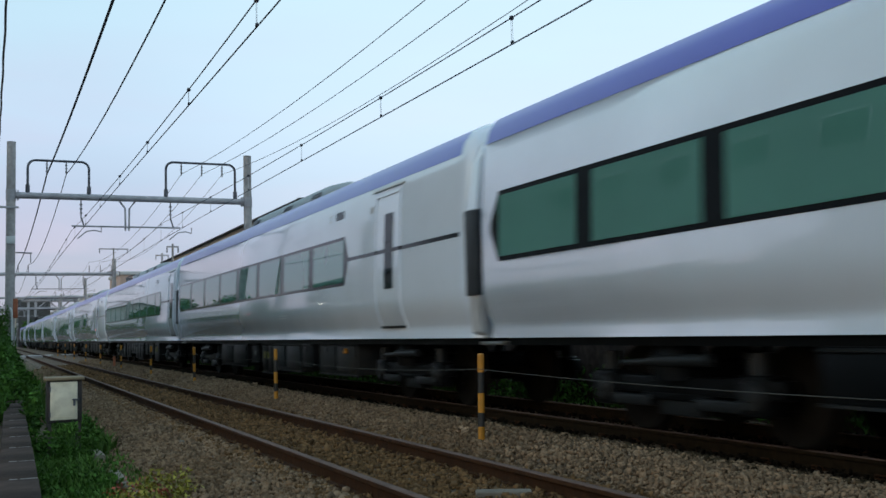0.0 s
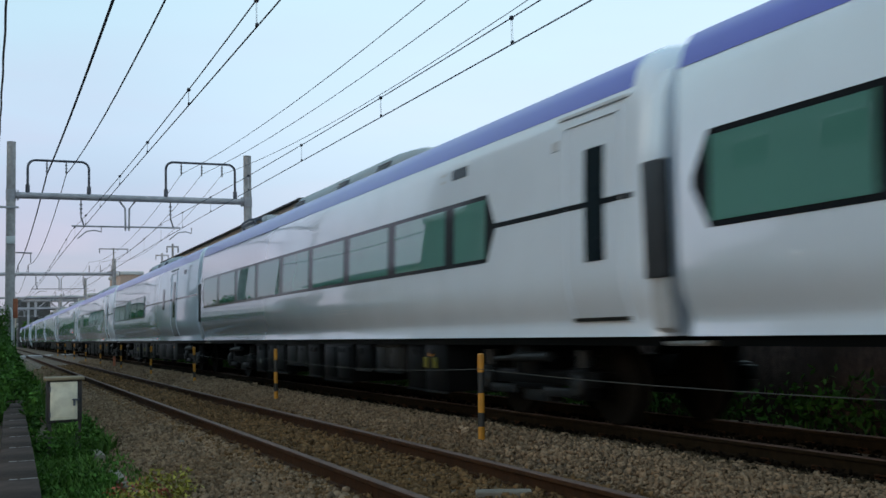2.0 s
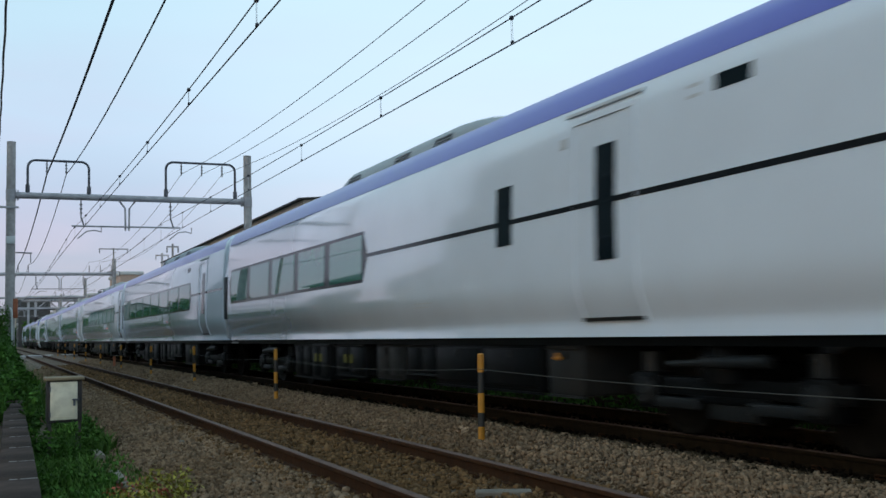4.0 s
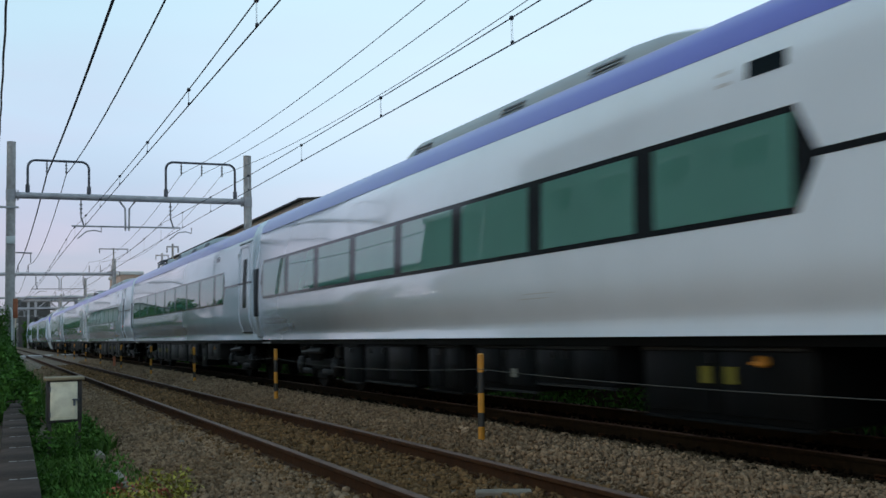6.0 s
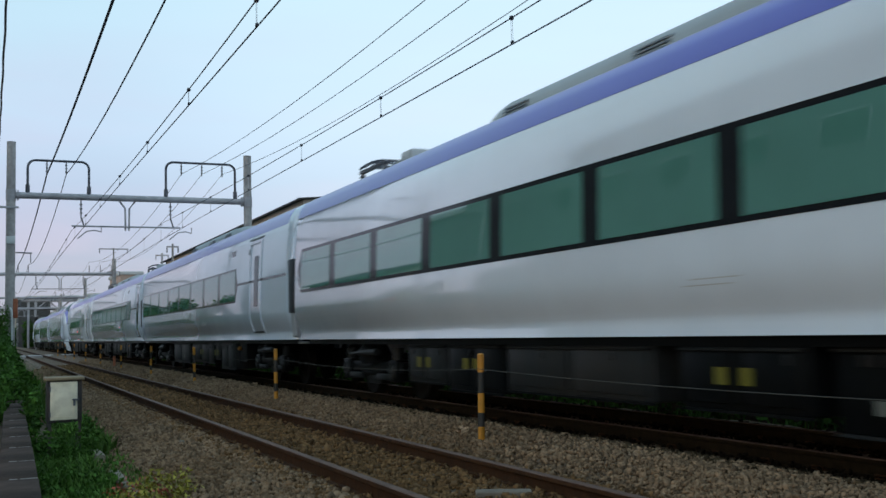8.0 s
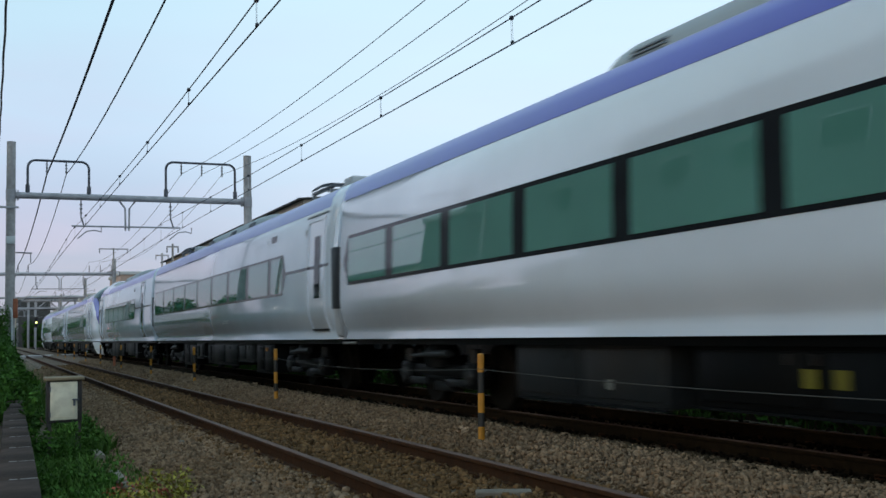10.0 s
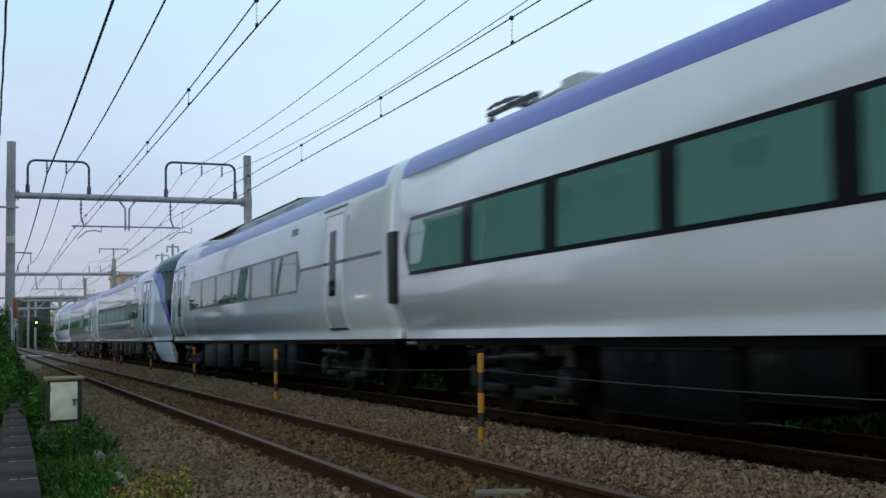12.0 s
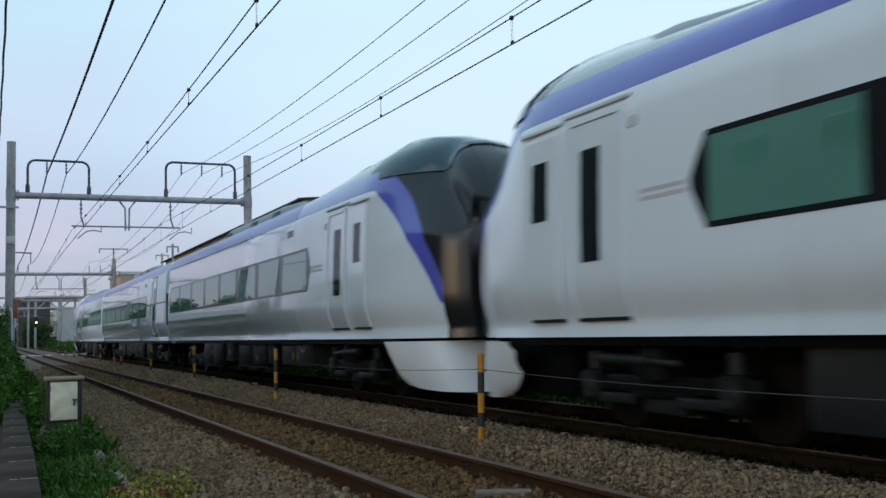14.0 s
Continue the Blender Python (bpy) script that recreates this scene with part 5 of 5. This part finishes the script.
# beyond the line
house("distant_house", 12.4, 14.6, 108, 118, 7.7, M_PINK, "small pinkish-orange rendered house far down the line", along="x")
house("distant_house", 11.6, 20, 134, 150, 6.6, M_PALE, "pale flat-roofed house far down the line", along="x")
house("distant_house", 10.9, 13.6, 188, 200, 6.6, M_PALE, "pale blank-walled building far down the line", along="x")
house("distant_apartment", 5.0, 10.6, 204, 220, 8.9, M_DARKBRICK, "dark brown apartment house behind the footbridge", along="x")
house("distant_house", -14, -4, 150, 170, 6, M_PALE, "pale house far down the line")
house("distant_house", 1.0, 6.0, 330, 350, 9, M_PALE, "far grey building at the end of the line", along="x")
# facing the train from the footpath side
house("roadside_building", -20, -8.0, 12.5, 38.7, 10.6, M_DIMWALL, "dim grey-green three-storey building beside the path", along="x")
house("roadside_annex", -16, -8.0, 38.75, 43.0, 7.4, M_DIMWALL, "low flat-roofed annex beside the building", along="x")
# two unseen houses behind the camera, added to keep sky glow off the nose
house("sky_block_house", 12.5, 22, -34, -9, 6.4, M_PALE, "unseen pale house, added to block the low warm sky")
house("sky_block_house", 13, 23, -70, -40, 7.0, M_BEIGE, "unseen beige house, added to block the low warm sky")
house("roadside_house", -24, -15, 66, 84, 6.0, M_PALE, "pale two-storey house beside the path")


def station_bridge():
    t = thing("footbridge", pose(0, 0, 0), "steel footbridge over the tracks far away", "footbridge")
    part("deck", box(4.9, 14.2, 178.5, 181.5, 7.6, 8.0, 0.02), M_GALV, t)
    part("roof_edge", box(5.4, 13.9, 178.2, 181.8, 8.4, 8.55, 0.02), M_PALE, t)
    part("parapet", box(5.4, 13.9, 178.4, 178.5, 8.0, 8.45), M_BOXDARK, t)
    for x in (5.9, 7.0, 10.7, 13.2):
        part("column", box(x - 0.18, x + 0.18, 178.7, 179.1, -0.6, 7.6, 0.02), M_GALV, t)
    for x, s in ((7.0, 1), (10.7, 1), (10.7, -1)):
        part("brace", rod((x, 178.9, 6.2), (x + s * 1.6, 178.9, 7.6), 0.1, seg=8), M_GALV, t)
    for k in range(6):
        part("stair_flight", box(5.7, 10.2, 182.0, 183.2, 1.0 + k * 1.05, 1.12 + k * 1.05), M_BOXDARK, t)


station_bridge()
foliage("far_trees", "dark green trees beyond the footbridge", "trees", [(6.0 + rng_p.uniform(0, 4.3), 186 + rng_p.uniform(0, 8), rng_p.uniform(0.3, 4.0), 1.0, 1.5, 0.9) for _ in range(34)], 22, 0.25, 37, M_LEAF)
foliage("far_bushes", "dark bushes along the line far away", "bush", [(8.9 + rng_p.uniform(-0.3, 0.8), rng_p.uniform(90, 175), 0.1, 0.7, 2.2, 0.9) for _ in range(30)] + [(-0.2 + rng_p.uniform(-0.9, 0.3), rng_p.uniform(55, 170), 0.2, 0.9, 3, 1.1) for _ in range(26)], 40, 0.15, 38, M_LEAF)


def signal(x, y):
    t = thing("track_signal", pose(x, y, -0.5), "colour-light railway signal showing yellow-green", "signal")
    part("mast", rod((0, 0, 0), (0, 0, 4.0), 0.07, seg=10), M_GALV, t)
    part("head", box(-0.25, 0.25, -0.12, 0.05, 3.4, 4.9, 0.05), M_BOXDARK, t)
    for k in range(3):
        part("lens", rod((0, -0.14, 3.7 + 0.42 * k), (0, -0.11, 3.7 + 0.42 * k), 0.12, seg=14), M_YELLAMP if k == 1 else M_DARKGLASS, t)


signal(5.95, 150)


def utility_pole(x, y, top, arms, label, r=0.14):
    t = thing("utility_pole", pose(x, y, -0.6), label, "utility pole", "utility poles")
    part("pole", rod((0, 0, 0), (0, 0, top), r, r * 0.7, 14), M_CONCRETE, t)
    for z, half in arms:
        part("cross_arm", box(-half, half, -0.06, 0.06, z - 0.05, z + 0.05, 0.01), M_GALV, t)
        for s in (-0.95, 0.0, 0.95):
            part("pin_insulator", insulator_bm(s * half, 0, z - 0.03, 0.4, 0.08), M_PORCELAIN, t)
    return t


utility_pole(10.85, 100, 10.4, [(10.3, 1.35), (8.1, 0.6)], "utility pole with two cross arms", 0.11)
utility_pole(14.8, 96, 9.6, [(9.4, 0.6)], "slim utility pole behind the houses", 0.12)
utility_pole(17.6, 105, 10.2, [], "slim bare utility pole behind the houses", 0.12)
utility_pole(11.5, 70, 8.1, [(7.9, 0.4)], "slim utility pole beside the railway", 0.1)
utility_pole(-6.2, 33, 9.5, [(9.2, 0.9), (8.4, 0.7)], "utility pole beside the footpath")
utility_pole(-6.2, 62, 9.5, [(9.2, 0.9)], "utility pole beside the footpath")
utility_pole(-6.2, 8, 9.5, [(9.2, 0.9)], "utility pole beside the footpath")


for x, z in ((-7.05, 8.7), (-6.2, 8.7), (-5.4, 8.7), (-6.3, 6.6)):
    pts = []
    for a, b in ((8, 33), (33, 62)):
        pts += [(x, a + (b - a) * k / 12, z - 0.35 * 4 * (k / 12) * (1 - k / 12)) for k in range(12)]
    tagged(part("service_wire", tube(pts + [(x, 62, z)], 0.022, 5), M_CABLE), "black service wire between utility poles", "wire")


def street_lamp(x, y, h):
    t = thing("street_lamp", pose(x, y, -0.6), "lit white street lamp on a slim pole", "street lamp", "street lamps")
    part("pole", tube([(0, 0, 0), (0, 0, h - 0.3), (0.15, 0, h), (0.7, 0, h + 0.1)], 0.05, 8), M_GALV, t)
    part("lamp_head", box(0.5, 1.05, -0.1, 0.1, h + 0.06, h + 0.16, 0.03), M_GALV, t)
    part("lamp_glass", box(0.55, 1.0, -0.08, 0.08, h + 0.02, h + 0.065, 0.01), M_LAMP, t)


for y in (30, 45, 64, 86):
    street_lamp(-5.1, y, 2.6)


def crossing_light(x, y):
    t = thing("crossing_warning_light", pose(x, y, -0.6), "red flashing level-crossing warning light on a post", "warning light")
    part("post", rod((0, 0, 0), (0, 0, 3.2), 0.06, seg=10), M_POSTK, t)
    for s in (-0.35, 0.35):
        hood = part("lamp_hood", rod((s, 0.1, 2.3), (s, -0.05, 2.3), 0.2, seg=16), M_POSTK, t)
        part("red_lens", rod((s, -0.05, 2.3), (s, -0.07, 2.3), 0.15, seg=16), M_REDLAMP, hood)


crossing_light(-4.0, 122)
foliage("roadside_trees", "dark trees along the footpath far down the line", "trees", [(-9 + rng_p.uniform(-2, 1.5), rng_p.uniform(88, 300), rng_p.uniform(0.5, 5.5), 1.6, 3.0, 1.5) for _ in range(120)], 9, 0.32, 41, M_LEAF)
house("distant_block", -40, 0.5, 380, 400, 11, M_PALE, "grey apartment block far down the line", along="x")
house("distant_block", 7.5, 60, 420, 440, 12, M_BEIGE, "beige apartment block far down the line", along="x")
foliage("distant_woods", "dark hazy trees closing the view down the line", "trees", [(rng_p.uniform(-12, 16), rng_p.uniform(300, 325), rng_p.uniform(0, 4.5), 2.2, 2.2, 1.6) for _ in range(60)], 6, 0.5, 39, M_LEAF)

# ------------------------------------------------------------------ movement
GAP0 = 10.43                                     # first visible car joint at the start


def gone(t):
    """Metres that the train has run: slowing slightly."""
    ease = float(np.interp(t, [0, 1.5, 3, 6.5, 7.5, 9.5, 11, 12.5, 14], [0, 0, -0.06, -0.16, -0.2, -0.1, 0, 0.0, 0.0]))
    return 12.13 * t - 0.034 * t * t + ease


train = []                                       # (car, place at the start, heading)
kinds = [("A", ()), ("A", ()), ("B", (18.1,)), ("C", ()), ("A", ()), ("B", (18.1,)), ("A", ()), ("B", (3.1, 18.1))]
for i, (kind, pantos) in enumerate(kinds):
    if i == 0:
        train.append((cab_car(90, False), GAP0 - CAB_LEN, 0))
    else:
        train.append((mid_car(kind, pantos, 40 + i, 0.36 if i == 7 else 0.13), GAP0 + PITCH_CAR * (i - 1), 0))
NOSE_Y = GAP0 + PITCH_CAR * 7 + 21.0            # where the two noses meet
train.append((cab_car(98, True), NOSE_Y - 0.3, 180))
train.append((cab_car(99, False), NOSE_Y + 0.3, 0))
tail = NOSE_Y + 0.3 + CAB_LEN
train.append((mid_car("A", (), 71), tail, 0))
train.append((cab_car(97, False), tail + PITCH_CAR + CAB_LEN, 180))


def motions():
    for car, y, turn in train:
        walk(car, [(t / 4, pose(FAR_C, y - gone(t / 4), FAR_Z, 0, 0, turn)) for t in range(57)])
    flip = {car.name: (1 if turn == 0 else -1) for car, _, turn in train}
    for w, y in wheelsets:
        way = flip[w.parent.parent.name]
        walk(w, [(k / 30, pose(0, y, 0.43, way * math.degrees(gone(k / 30) / 0.43), 0, 0)) for k in range(421)])


motions()
